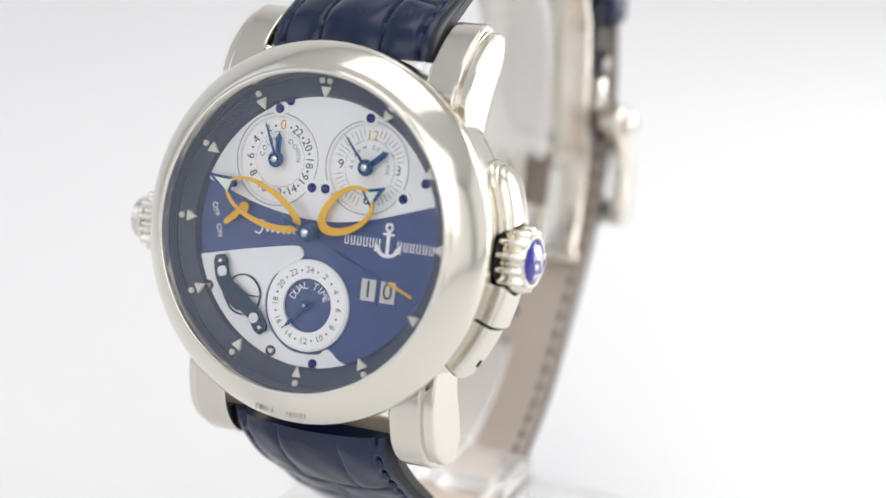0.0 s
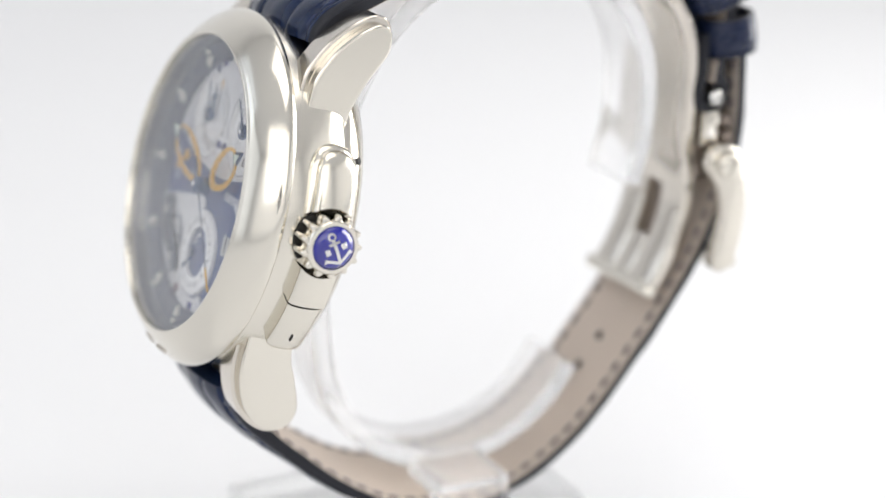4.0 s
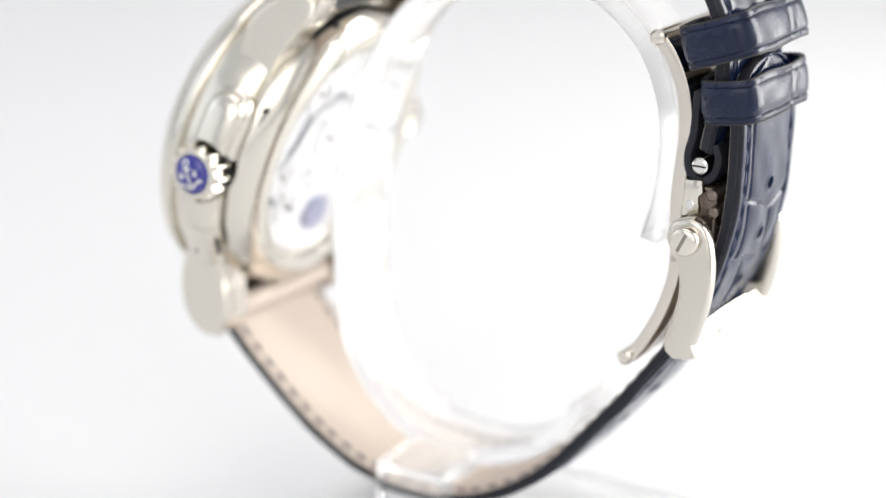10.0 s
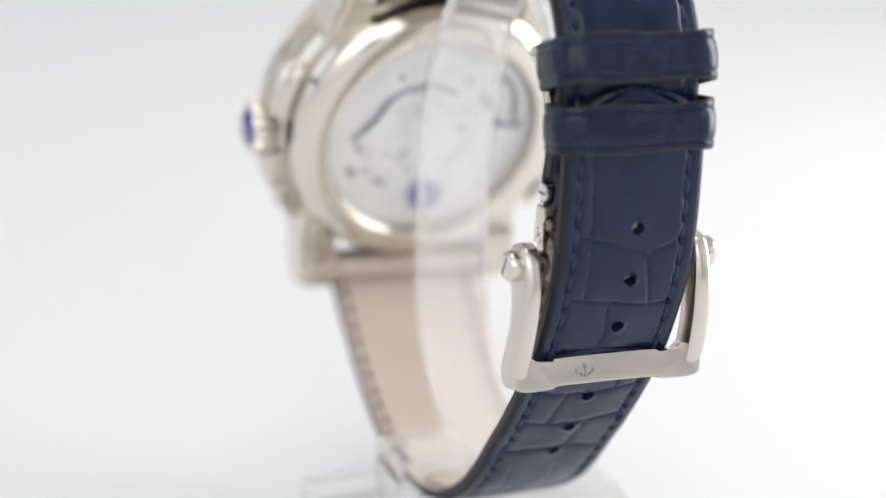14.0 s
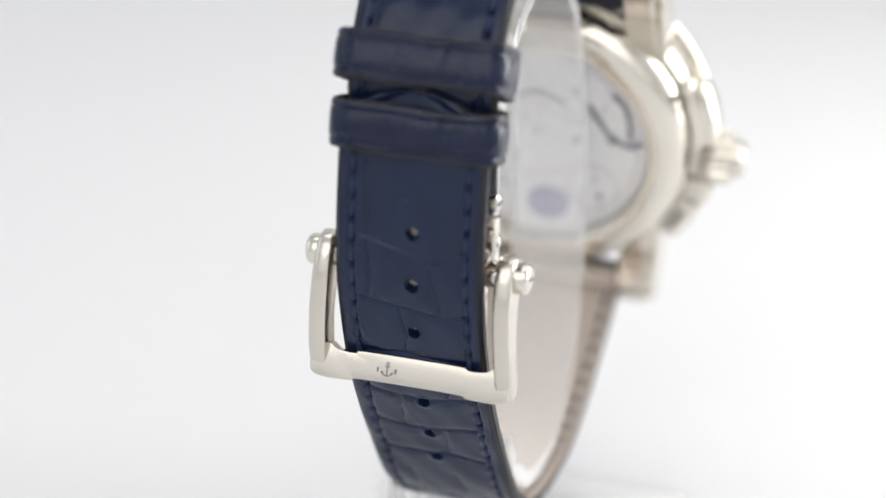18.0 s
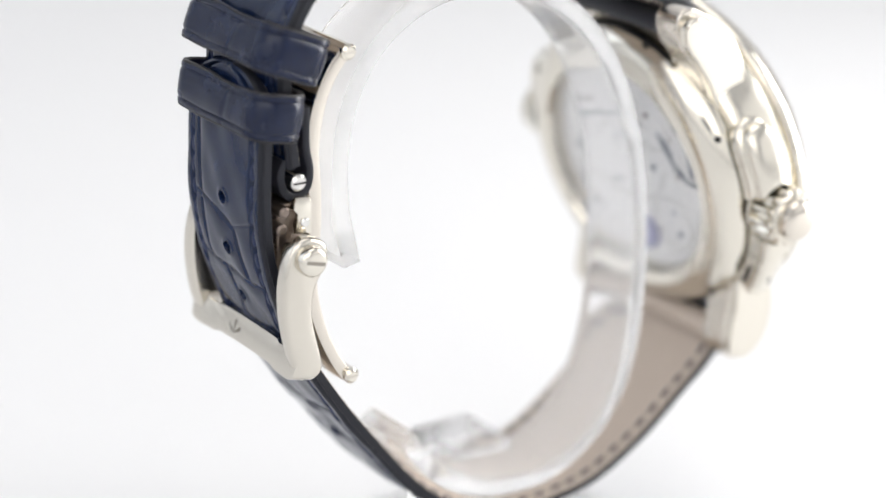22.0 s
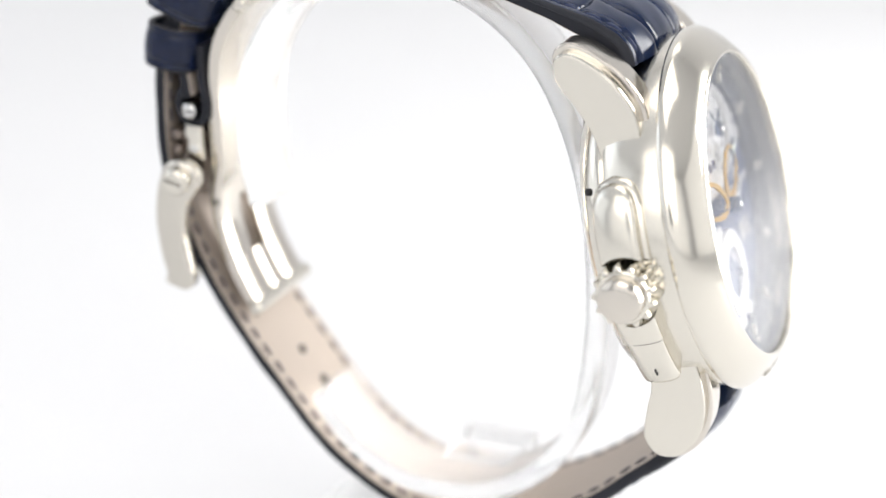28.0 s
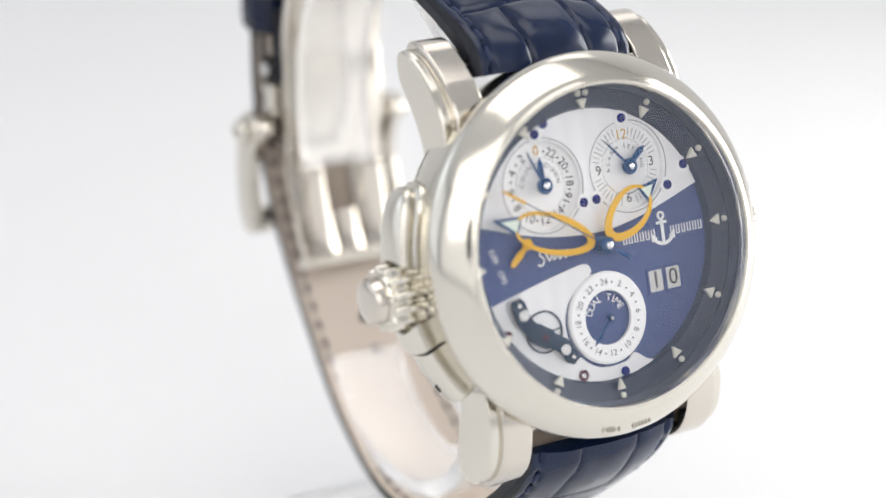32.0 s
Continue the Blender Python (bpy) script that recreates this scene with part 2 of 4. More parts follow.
    return bm


# profile plane (y, z) -> x : a plate drawn in the watch's side view and thickened along x
SIDE = Matrix(((0, 0, 1, 0), (1, 0, 0, 0), (0, 1, 0, 0), (0, 0, 0, 1)))


def side_plate(outline, x0, x1, bevel=0.0, segments=2):
    bm = slab(outline, x0, x1, bevel, segments)
    bm.transform(SIDE)
    bmesh.ops.recalc_face_normals(bm, faces=bm.faces)
    return bm


def pin(x0, x1, y, z, r, bevel=0.15, seg=24):
    """A round pin along x."""
    bm = disc(r, x0, x1, seg, bevel)
    bm.transform(Matrix.Translation((0, y, z)) @ SIDE)
    bmesh.ops.recalc_face_normals(bm, faces=bm.faces)
    return bm


def smooth_path(pts, step):
    """Even samples of a smooth curve through the points."""
    P = [Vector(p) for p in pts]
    P = [2 * P[0] - P[1], *P, 2 * P[-1] - P[-2]]
    dense = []
    for i in range(1, len(P) - 2):
        for k in range(24):
            t = k / 24
            a, b, c, d = P[i - 1], P[i], P[i + 1], P[i + 2]
            dense.append(0.5 * (2 * b + (c - a) * t + (2 * a - 5 * b + 4 * c - d) * t * t + (3 * b - a - 3 * c + d) * t ** 3))
    dense.append(P[-2])
    length = [0.0]
    for a, b in zip(dense, dense[1:]):
        length.append(length[-1] + (b - a).length)
    n = max(2, round(length[-1] / step))
    out, j = [], 0
    for k in range(n + 1):
        s = length[-1] * k / n
        while j < len(dense) - 2 and length[j + 1] < s:
            j += 1
        f = (s - length[j]) / max(1e-9, length[j + 1] - length[j])
        out.append(dense[j].lerp(dense[j + 1], min(1, max(0, f))))
    return out, length[-1] / n


def normals_of(path):
    """Left-hand normals of a path in the (y, z) plane."""
    out = []
    for i in range(len(path)):
        t = path[min(i + 1, len(path) - 1)] - path[max(i - 1, 0)]
        t.normalize()
        out.append(Vector((-t.y, t.x)))
    return out


def band(pts, half, thick, step=0.8, edge=0.3, cross=None):
    """A flat band of constant section that follows a path of (y, z): half its width along x, its thickness along the normal."""
    path, _ = smooth_path(pts, step)
    nrm = normals_of(path)
    h, t, e = half, thick / 2, edge
    sec = cross or [(-h, -t + e), (-h + e * 0.3, -t + e * 0.3), (-h + e, -t), (h - e, -t), (h - e * 0.3, -t + e * 0.3), (h, -t + e),
                    (h, t - e), (h - e * 0.3, t - e * 0.3), (h - e, t), (-h + e, t), (-h + e * 0.3, t - e * 0.3), (-h, t - e)]
    bm = bmesh.new()
    rings = []
    for p, q in zip(path, nrm):
        rings.append([bm.verts.new((x, p.x + q.x * w, p.y + q.y * w)) for x, w in sec])
    m = len(sec)
    for a, b in zip(rings, rings[1:]):
        for i in range(m):
            bm.faces.new((a[i], b[i], b[(i + 1) % m], a[(i + 1) % m]))
    bm.faces.new(rings[0])
    bm.faces.new(rings[-1][::-1])
    bmesh.ops.recalc_face_normals(bm, faces=bm.faces)
    return bm


GLYPHS = {}


def glyph(body, size, depth=0.04):
    """Raised lettering in the built-in font, centred, as mesh data."""
    key = (body, size, depth)
    if key not in GLYPHS:
        cu = bpy.data.curves.new("lettering", "FONT")
        cu.body, cu.size, cu.align_x, cu.align_y, cu.extrude, cu.resolution_u = body, size, "CENTER", "CENTER", depth, 3
        ob = new("lettering", cu)
        bpy.context.view_layer.update()
        GLYPHS[key] = bpy.data.meshes.new_from_object(ob.evaluated_get(bpy.context.evaluated_depsgraph_get()))
        bpy.data.objects.remove(ob)
    return GLYPHS[key]


def lettering(items, depth=0.04):
    """Join lettering: items of (text, size, x, y, height, turn in degrees)."""
    bm = bmesh.new()
    for body, size, x, y, h, turn in items:
        me = glyph(body, size, depth).copy()
        me.transform(Matrix.Translation((x, y, h)) @ Matrix.Rotation(radians(turn), 4, "Z"))
        bm.from_mesh(me)
        bpy.data.meshes.remove(me)
    return bm


def arc_text(text, cx, cy, r, middle, step, size, h):
    """Letters on an arc; middle is clockwise from twelve o'clock, step in degrees per letter."""
    items = []
    for i, ch in enumerate(text):
        if ch == " ":
            continue
        a = middle + (i - (len(text) - 1) / 2) * step
        items.append((ch, size, cx + r * math.sin(radians(a)), cy + r * math.cos(radians(a)), h, -a))
    return items

# ---------------------------------------------------------------- setting: the white sweep
def build_sweep():
    """One white card: the table runs back and curves up into the backdrop, and on to the horizon round the set."""
    prof = [(-6.0, 0.0), (-1.5, 0.0), (-0.5, 0.0), (0.0, 0.0), (0.40, 0.0)]
    for k in range(1, 13):
        a = radians(90 * k / 12)
        prof.append((0.40 + 0.22 * math.sin(a), 0.22 - 0.22 * math.cos(a)))
    prof += [(0.62, 0.6), (0.62, 1.0)]
    verts, faces = [], []
    xs = [-6, -1.6, -0.8, -0.3, 0, 0.3, 0.8, 1.6, 6]
    for x in xs:
        verts += [(x, y, z) for y, z in prof]
    m = len(prof)
    for i in range(len(xs) - 1):
        for j in range(m - 1):
            faces.append((i * m + j, (i + 1) * m + j, (i + 1) * m + j + 1, i * m + j + 1))
    me = bpy.data.meshes.new("ground")
    me.from_pydata(verts, [], faces)
    for p in me.polygons:
        p.use_smooth = True
    me.materials.append(sweep_white)
    return tagged(new("ground", me), "seamless matt white card curving up into a backdrop", "backdrop", kind="structure")


build_sweep()


def tent_panel(name, x0, x1, y0, y1, z0, z1, label):
    bm = block(x0, x1, y0, y1, z0, z1)
    me = bpy.data.meshes.new(name)
    bm.to_mesh(me)
    bm.free()
    me.materials.append(sweep_white)
    return tagged(new(name, me), label, "light tent", kind="structure")


# panels out of view, added so the polished metal mirrors soft white
tent_panel("wall_left", -1.20, -1.18, -1.0, 0.6, 0.004, 1.02, "unseen white cloth side of the added light tent")
tent_panel("wall_right", 1.18, 1.20, -1.0, 0.6, 0.004, 1.02, "unseen white cloth side of the added light tent")
tent_panel("wall_front", -1.18, 1.18, -1.02, -1.0, 0.004, 1.02, "unseen white cloth front of the added light tent")
tent_panel("ceiling", -1.20, 1.20, -1.02, 0.62, 1.03, 1.05, "unseen white cloth roof of the added light tent")

# the black lens that films, met only in the polished metal
lens = tagged(new("camera_lens"), "black lens barrel facing the turning watch", "lens")
lb = lathe([(0.008, 0.0), (0.030, 0.0), (0.034, 0.006), (0.036, 0.09), (0.008, 0.09)], 40)
lb.transform(look(EYE - 0.016 * AIM, EYE + AIM))
lb.normal_update()
bmesh.ops.recalc_face_normals(lb, faces=lb.faces)
part("barrel", lb, lens_black, lens, "", Matrix.Identity(4))

# ---------------------------------------------------------------- the display stand
GROUND = 125.85         # the table lies this far under the lens, mm
stand = tagged(new("display_stand"), "clear acrylic stand with bent cuff inside the watch strap", "display stand")


def sz(pts):
    return [(y, z + GROUND) for y, z in pts]


CUFF = [(23.6, -76.5), (25.2, -69), (24.8, -60), (21.0, -52.5), (14, -47.8), (5, -46.6), (-3.5, -49), (-10.5, -54.5), (-15.2, -62.5), (-18.0, -72),
        (-19.1, -82), (-18.9, -91), (-17.6, -98.2), (-14.9, -103.4), (-10.8, -107.2), (-5.6, -109.5), (0, -109.9), (5, -109.0), (10, -106.3), (13.5, -102.9), (15.5, -99.8)]
cuff = part("cuff", band(sz(CUFF), 4.7, 2.3, 0.8, 0.35), acrylic, stand, "bent clear acrylic cuff", STAND)
foot = part("foot", block(-20, 20, -22, 20, 0, 5.5, 0.5), acrylic_frosted, stand, "frosted clear square foot", STAND)
NECK = [(4.65, GROUND - 111.0), (4.65, GROUND - 108.75), (14.4, GROUND - 108.75), (14.4, 5.6), (11.2, 5.6), (11.2, GROUND - 111.0)]
nb = slab(NECK, -2.1, 7.4, 0.3)
nb.transform(Matrix(((1, 0, 0, 0), (0, 0, -1, 0), (0, 1, 0, 0), (0, 0, 0, 1))))
bmesh.ops.recalc_face_normals(nb, faces=nb.faces)
neck = part("neck", nb, acrylic_neck, stand, "clear upright beside the strap", STAND)
for o in (cuff, foot, neck):
    o.visible_shadow = False

# ---------------------------------------------------------------- the watch
watch = tagged(new("wristwatch"), "white gold wristwatch with blue dial on closed navy alligator strap", "watch")

# --- case, bezel, crystal
case_band = part("case_band", lathe([(17.4, -0.7), (20.28, -0.84), (20.36, -1.05), (20.38, -3.2), (20.4, -5.0), (20.2, -6.6), (19.9, -7.1), (19.5, -7.2), (17.0, -7.2)], 160), gold_flank, watch, "polished white gold middle case", CASE)
bezel = part("bezel", lathe([(17.15, 0.5), (17.15, 3.3), (17.24, 3.47), (17.44, 3.54), (17.64, 3.47), (17.74, 3.33), (17.95, 3.24), (18.4, 2.96), (19.0, 2.47), (19.6, 1.9), (20.1, 1.34), (20.45, 0.88),
                             (20.7, 0.48), (20.84, 0.14), (20.9, -0.12), (20.9, -0.64), (20.8, -0.78), (20.5, -0.82), (17.5, -0.8)], 180), gold, watch, "broad sloping polished white gold bezel", CASE)
part("rehaut", lathe([(17.14, 0.62), (16.85, 0.72), (16.85, 1.08), (16.93, 1.13), (16.93, 1.48), (17.0, 1.53), (17.0, 1.88), (17.07, 1.93), (17.07, 2.25), (17.14, 2.25)], 140), rehaut_steel, watch, "stepped steel ring under the crystal", CASE)
marks = []
for a0, w in [(-100.5, 0.5), (-98.6, 0.3), (-96.4, 0.6), (-89.4, 0.42), (-86.9, 0.42), (-84.4, 0.42)]:
    for o in (-0.5, 0.5):
        b = block(-0.2, 0.025, o * w - 0.05, o * w + 0.05, -0.3, 0.3)
        b.transform(Matrix.Rotation(radians(a0), 4, "Z") @ Matrix.Translation((19.93, 0, 1.8)) @ Matrix.Rotation(radians(-36), 4, "Y"))
        marks.append(b)
part("serial_mark", join(*marks), engraving, bezel, "faint engraved bars", CASE)
crystal = part("crystal", lathe([(k * 1.7, 3.66 - (k * 1.7) ** 2 / 760) for k in range(11)] + [(17.12, 3.22), (17.12, 2.27)] + [(k * 1.7, 2.61 - (k * 1.7) ** 2 / 760) for k in range(10, -1, -1)], 120), sapphire, watch, "clear domed sapphire crystal", CASE)
crystal.visible_shadow = False
case_back = part("case_back", lathe([(14.2, -9.6), (14.2, -10.6), (14.6, -11.2), (15.4, -11.3), (16.6, -11.1), (17.9, -10.5), (18.7, -9.6), (19.25, -8.6), (19.3, -7.7), (19.1, -7.3), (14.2, -7.3)], 160), gold, watch, "polished white gold case back ring", CASE)
back_crystal = part("back_crystal", disc(14.2, -10.7, -10.0, 96, 0.2), sapphire, watch, "clear sapphire display back", CASE)
back_crystal.visible_shadow = False
for sx, u in ((1, 8.5), (-1, 8.5), (1, -14.5), (-1, -14.5), (1, 18.0), (-1, 18.0)):
    x = sx * math.sqrt(18.95 ** 2 - u * u)
    b = disc(0.42, -0.25, 0.3, 16, 0.08)
    b.transform(Matrix.Translation((x, u, -9.25)) @ Vector((x, u, -9.0)).to_track_quat("Z", "Y").to_matrix().to_4x4())
    part("case_screw", b, dark_gap, case_back, "small recessed screw", CASE)


def movement():
    base = part("movement", disc(14.15, -9.2, -8.6, 80, 0.1), movement_silver, watch, "rhodium-plated movement under the display back", CASE)
    for pts in ([(3.2, 7.0), (5.2, 6.2), (6.6, 4.6), (8.0, 2.2), (9.6, 0.6), (10.8, -0.7)], [(-5.9, 6.2), (-7.6, 3.6), (-9.4, 1.4), (-11.6, 0.6), (-13.0, 1.2)],
                [(-9.0, 8.0), (-10.6, 6.6), (-11.4, 4.2), (-11.6, 1.5)], [(3.2, 6.6), (0.3, 7.5), (-2.8, 6.2)]):
        path, _ = smooth_path(pts, 0.4)
        nr = normals_of(path)
        out = [(p.x + q.x * 0.24, p.y + q.y * 0.24) for p, q in zip(path, nr)] + [(p.x - q.x * 0.24, p.y - q.y * 0.24) for p, q in zip(path, nr)][::-1]
        part("spring_arm", slab(out, -9.6, -9.15), spring_steel, base, "dark curved spring", CASE)
    part("medallion", disc(2.5, -9.75, -9.15, 32, 0.15, -0.8, -9.5), medallion, base, "violet-blue round medallion", CASE)
    for cx, cy, r in ((-4, 8, 3.6), (5, 8.5, 3.0), (9.5, -2, 3.0), (0.5, 1.5, 2.8), (-9, 1, 2.4), (6.5, -7, 2.6)):
        part("wheel", ring(r * 0.55, r, -9.5, -9.15, 40, cx, cy), movement_silver, base, "", CASE)
        part("jewel", disc(0.3, -9.6, -9.15, 16, 0.05, cx, cy), ruby, base, "", CASE)
    rng = random.Random(4)
    for k in range(16):
        a, q = rng.uniform(0, 6.28), 12.8 * math.sqrt(rng.uniform(0.02, 1))
        part("movement_screw", disc(rng.uniform(0.18, 0.42), -9.55, -9.15, 14, 0.05, q * math.cos(a), q * math.sin(a)), spring_steel if k % 3 else steel, base, "", CASE)
    for cx, cy, q, a0, a1 in ((0.5, 1.5, 4.6, 20, 150), (0.5, 1.5, 6.4, 190, 300), (-4, 8, 4.6, 200, 330), (6.5, -7, 4.2, 60, 170), (-6.5, -6.5, 3.4, 0, 359.9), (0, 0, 12.6, 100, 250)):
        b = lathe([(q, -9.32), (q + 0.14, -9.32), (q + 0.14, -9.18), (q, -9.18)], 48, a0, a1)
        b.transform(Matrix.Translation((cx, cy, 0)))
        part("bridge_edge", b, steel, base, "polished bridge edge", CASE)


movement()

# --- lugs
LUG = [(10.0, -1.9), (14, -1.75), (16.6, -1.95), (18.9, -2.9), (20.9, -4.2), (22.7, -5.9), (24.0, -7.6), (24.5, -9.0), (24.2, -10.2), (23.2, -10.9), (21.8, -10.9), (20.2, -10.5), (18.4, -9.6), (16.4, -8.7), (13.6, -7.8), (10.0, -7.4)]
UP = Matrix(((0, 0, 1, 0), (1, 0, 0, 0), (0, 1, 0, 0), (0, 0, 0, 1)))


LOWER_LUG = [(10.0, -1.9), (14.5, -1.6), (17.8, -1.75), (20.0, -2.35), (21.8, -3.25), (23.2, -4.6), (24.1, -6.2), (24.4, -7.8), (23.9, -9.2), (22.6, -10.1), (21.0, -10.25), (19.2, -9.7), (17.2, -8.9), (15.0, -8.0), (10.0, -7.3)]


def lug_outline(k=0.0, pts=LUG):
    """The lug's side outline, rounded, drawn in by k."""
    path, _ = smooth_path([Vector(p) for p in pts], 0.5)
    if not k:
        return [(p.x, p.y) for p in path]
    nrm = normals_of(path)
    m = len(path)
    # the step runs along the front and dies out round the tip; the back edge stays flush
    step = [k * min(1.0, max(0.04, (0.66 - i / m) / 0.12)) for i in range(m)]
    return [(p.x - q.x * d, p.y - q.y * d) for p, q, d in zip(path, nrm, step)]


for sx in (1, -1):
    for su in (1, -1):
        shape = LUG if su > 0 else LOWER_LUG
        b = slab(lug_outline(0.0, shape), 10.35, 14.15, 0.3, 3)
        b.transform(UP)
        b.transform(Matrix.Diagonal((sx, su, 1, 1)))
        bmesh.ops.recalc_face_normals(b, faces=b.faces)
        lug = part("lug", b, gold_soft, watch, "polished stepped white gold lug", CASE, 14)
        b = slab(lug_outline(0.85 if su > 0 else 0.6, shape), 14.0, 15.5, 0.3, 3)
        b.transform(UP)
        b.transform(Matrix.Diagonal((sx, su, 1, 1)))
        bmesh.ops.recalc_face_normals(b, faces=b.faces)
        part("lug_side", b, gold, lug, "flat polished outer cheek", CASE, 14)
for su in (1, -1):
    bar = part("spring_bar", pin(-10.4, 10.4, 0, 0, 0.8), steel, watch, "", CASE @ Matrix.Translation((0, su * 21.3, -8.2)))
    part("strap_roll", pin(-9.95, 9.95, 0, 0, 1.5, 0.3, 32), lining if su < 0 else leather_edge, bar, "strap leather folded round the bar", CASE @ Matrix.Translation((0, su * 21.3, -8.2)))


# --- crowns, guards, pushers
def guard(name, a0, a1, r1, n0, n1, label, parent, round_end=0.0, hollow=None, mat=None):
    """A rounded strip that follows the case's flank between two angles; hollow: (side, offset, radius) of the round recess for the crown at its end."""
    prof = []
    nm, hw = (n0 + n1) / 2, (n1 - n0) / 2
    for k in range(13):
        a = radians(-90 + 180 * k / 12)
        prof.append((r1 - 1.0 + 1.0 * max(0, math.cos(a)) ** 0.6, nm + hw * math.sin(a)))
    prof = [(19.6, n0)] + prof + [(19.6, n1)]
    seg = 20
    bm = bmesh.new()
    rings = []
    for k in range(seg + 1):
        f = k / seg
        a = radians(a0 + (a1 - a0) * f)
        s = 1.0
        if round_end:
            d = f * abs(a1 - a0) / round_end
            s = math.sqrt(max(0.0, 1 - (1 - min(1, d)) ** 2)) if d < 1 else 1.0
            s = 0.12 + 0.88 * s
        row = []
        for r, h in prof:
            rr, hh, aa = (r - 19.6) * (0.55 + 0.45 * s) + 19.6, nm + (h - nm) * s, a
            if hollow:
                mid_a, off, rad = hollow
                reach = math.sqrt(max(0.3, rad * rad - (hh + 5.6) ** 2))
                sg = 1 if a0 > mid_a else -1
                end = radians(mid_a) + sg * math.asin((reach + sg * off) / 21.5)
                aa = radians(a0) + (end - radians(a0)) * f
            row.append(bm.verts.new((rr * math.cos(aa), rr * math.sin(aa), hh)))
        rings.append(row)
    m = len(prof)
    for p, q in zip(rings, rings[1:]):
        for i in range(m):
            bm.faces.new((p[i], q[i], q[(i + 1) % m], p[(i + 1) % m]))
    bm.faces.new(rings[0])
    bm.faces.new(rings[-1][::-1])
    bmesh.ops.recalc_face_normals(bm, faces=bm.faces)
    return part(name, bm, mat or gold_flank, parent, label, CASE)


for side in (0, 180):
    sgn = 1 if side == 0 else -1
    mid = side
    guard("crown_guard", mid + sgn * 27, mid + sgn * 7.5, 22.4 + (0.5 if sgn < 0 else 0), -8.0, -3.3, "polished rounded crown guard", watch, 8.0, (mid, sgn * (-0.15 if sgn > 0 else -1.45), 3.8))
    guard("guard_step", mid + sgn * 29.5, mid + sgn * 7.5, 21.4, -8.5, -2.8, "polished step round the crown guard", watch, 9.0, (mid, sgn * (-0.15 if sgn > 0 else -1.45), 3.85))
    guard("crown_guard", mid - sgn * 20.0, mid - sgn * 10.5, 22.5 + (0.5 if sgn < 0 else 0), -8.0, -3.4, "polished lower crown guard", watch, 0.0, (mid, sgn * (-0.15 if sgn > 0 else -1.45), 3.75))
    push = guard("pusher", mid - sgn * 39.3, mid - sgn * 21.2, 22.15 + (0.4 if sgn < 0 else 0), -7.8, -3.6, "polished pusher set flush in the flank", watch, 1.6)
    guard("pusher_gap", mid - sgn * 39.8, mid - sgn * 19.95, 21.85, -7.65, -3.75, "dark seam round the pusher", push, 1.6, mat=dark_gap)
    b = block(-0.08, 0.08, -0.45, 0.45, 21.9, 22.30 + (0.4 if sgn < 0 else 0), 0)
    b.transform(Matrix.Rotation(radians(mid - sgn * 32.5), 4, "Z") @ Matrix.Translation((0, 0, -5.7)) @ Matrix.Rotation(radians(90), 4, "Y"))
    part("engraved_mark", b, dark_gap, push, "tiny engraved mark", CASE)
    b = block(-0.10, 0.10, -1.4, 1.4, 20.3, 20.75, 0)
    b.transform(Matrix.Rotation(radians(mid - sgn * 31.0), 4, "Z") @ Matrix.Translation((0, 0, -8.0)) @ Matrix.Rotation(radians(90), 4, "Y"))
    part("slit", b, dark_gap, push, "dark gap beside the pusher", CASE)



def crown(sx, jewel):
    n_teeth, pts = 13, []
    for k in range(n_teeth * 12):
        a = 2 * math.pi * k / (n_teeth * 12)
        w = math.cos(n_teeth * a)
        pts.append(((3.22 + 0.36 * (abs(w) ** 0.7) * (1 if w > 0 else -1)) * math.cos(a), (3.22 + 0.36 * (abs(w) ** 0.7) * (1 if w > 0 else -1)) * math.sin(a)))
    place = Matrix.Translation((sx * (0.2 if jewel else 1.0), -0.15 if jewel else -1.45, -5.6)) @ Matrix(((0, 0, sx, 0), (1, 0, 0, 0), (0, 1, 0, 0), (0, 0, 0, 1)))

    def put(b):
        b.transform(place)
        bmesh.ops.recalc_face_normals(b, faces=b.faces)
        return b
    body = part("crown", put(slab(pts, 20.52 if jewel else 19.3, 23.3, 0.3, 2)), gold, watch, "fluted white gold crown", CASE)
    # the jewelled crown's seat is near-black, painting the shadow in the gap
    part("crown_seat", put(disc(3.35, 20.36 if jewel else 19.0, 20.5 if jewel else 19.28, 48, 0.05)), dark_gap if jewel else gold_soft, body, "", CASE)
    part("crown_rim", put(lathe([(2.3, 23.1), (3.0, 23.1), (3.0, 23.35), (2.85, 23.58), (2.45, 23.58)], 48)), gold, body, "", CASE)
    if jewel:
        dome = [(0, 23.2), (2.42, 23.2), (2.4, 23.5), (2.15, 23.85), (1.6, 24.15), (0.85, 24.3), (0, 24.35)]
        cab = part("cabochon", put(lathe(dome, 40)), cabochon_blue, watch, "glossy royal blue enamel cabochon", CASE)
        anchor = anchor_shape(2.0, 0.14, True)
        anchor.transform(Matrix.Translation((0, -0.12, 0)))
        bmesh.ops.subdivide_edges(anchor, edges=[e for e in anchor.edges if e.calc_length() > 0.6], cuts=4, use_grid_fill=True)
        for v in anchor.verts:
            v.co.z += 24.30 - 0.085 * (v.co.x ** 2 + v.co.y ** 2)
        anchor.transform(Matrix.Rotation(radians(-57), 4, "Z"))
        part("anchor", put(anchor), steel, cab, "silver anchor emblem", CASE)
        for a in (-0.98, 0.98):
            b = block(a - 0.3, a + 0.3, -0.3, 0.4, 24.0, 24.38, 0.05)
            b.transform(Matrix.Rotation(radians(-57), 4, "Z"))
            part("emblem_bar", put(b), steel, cab, "", CASE)
    else:
        dome = [(0, 23.2), (2.5, 23.2), (2.52, 24.3), (2.36, 24.75), (1.9, 25.0), (1.0, 25.12), (0, 25.15)]
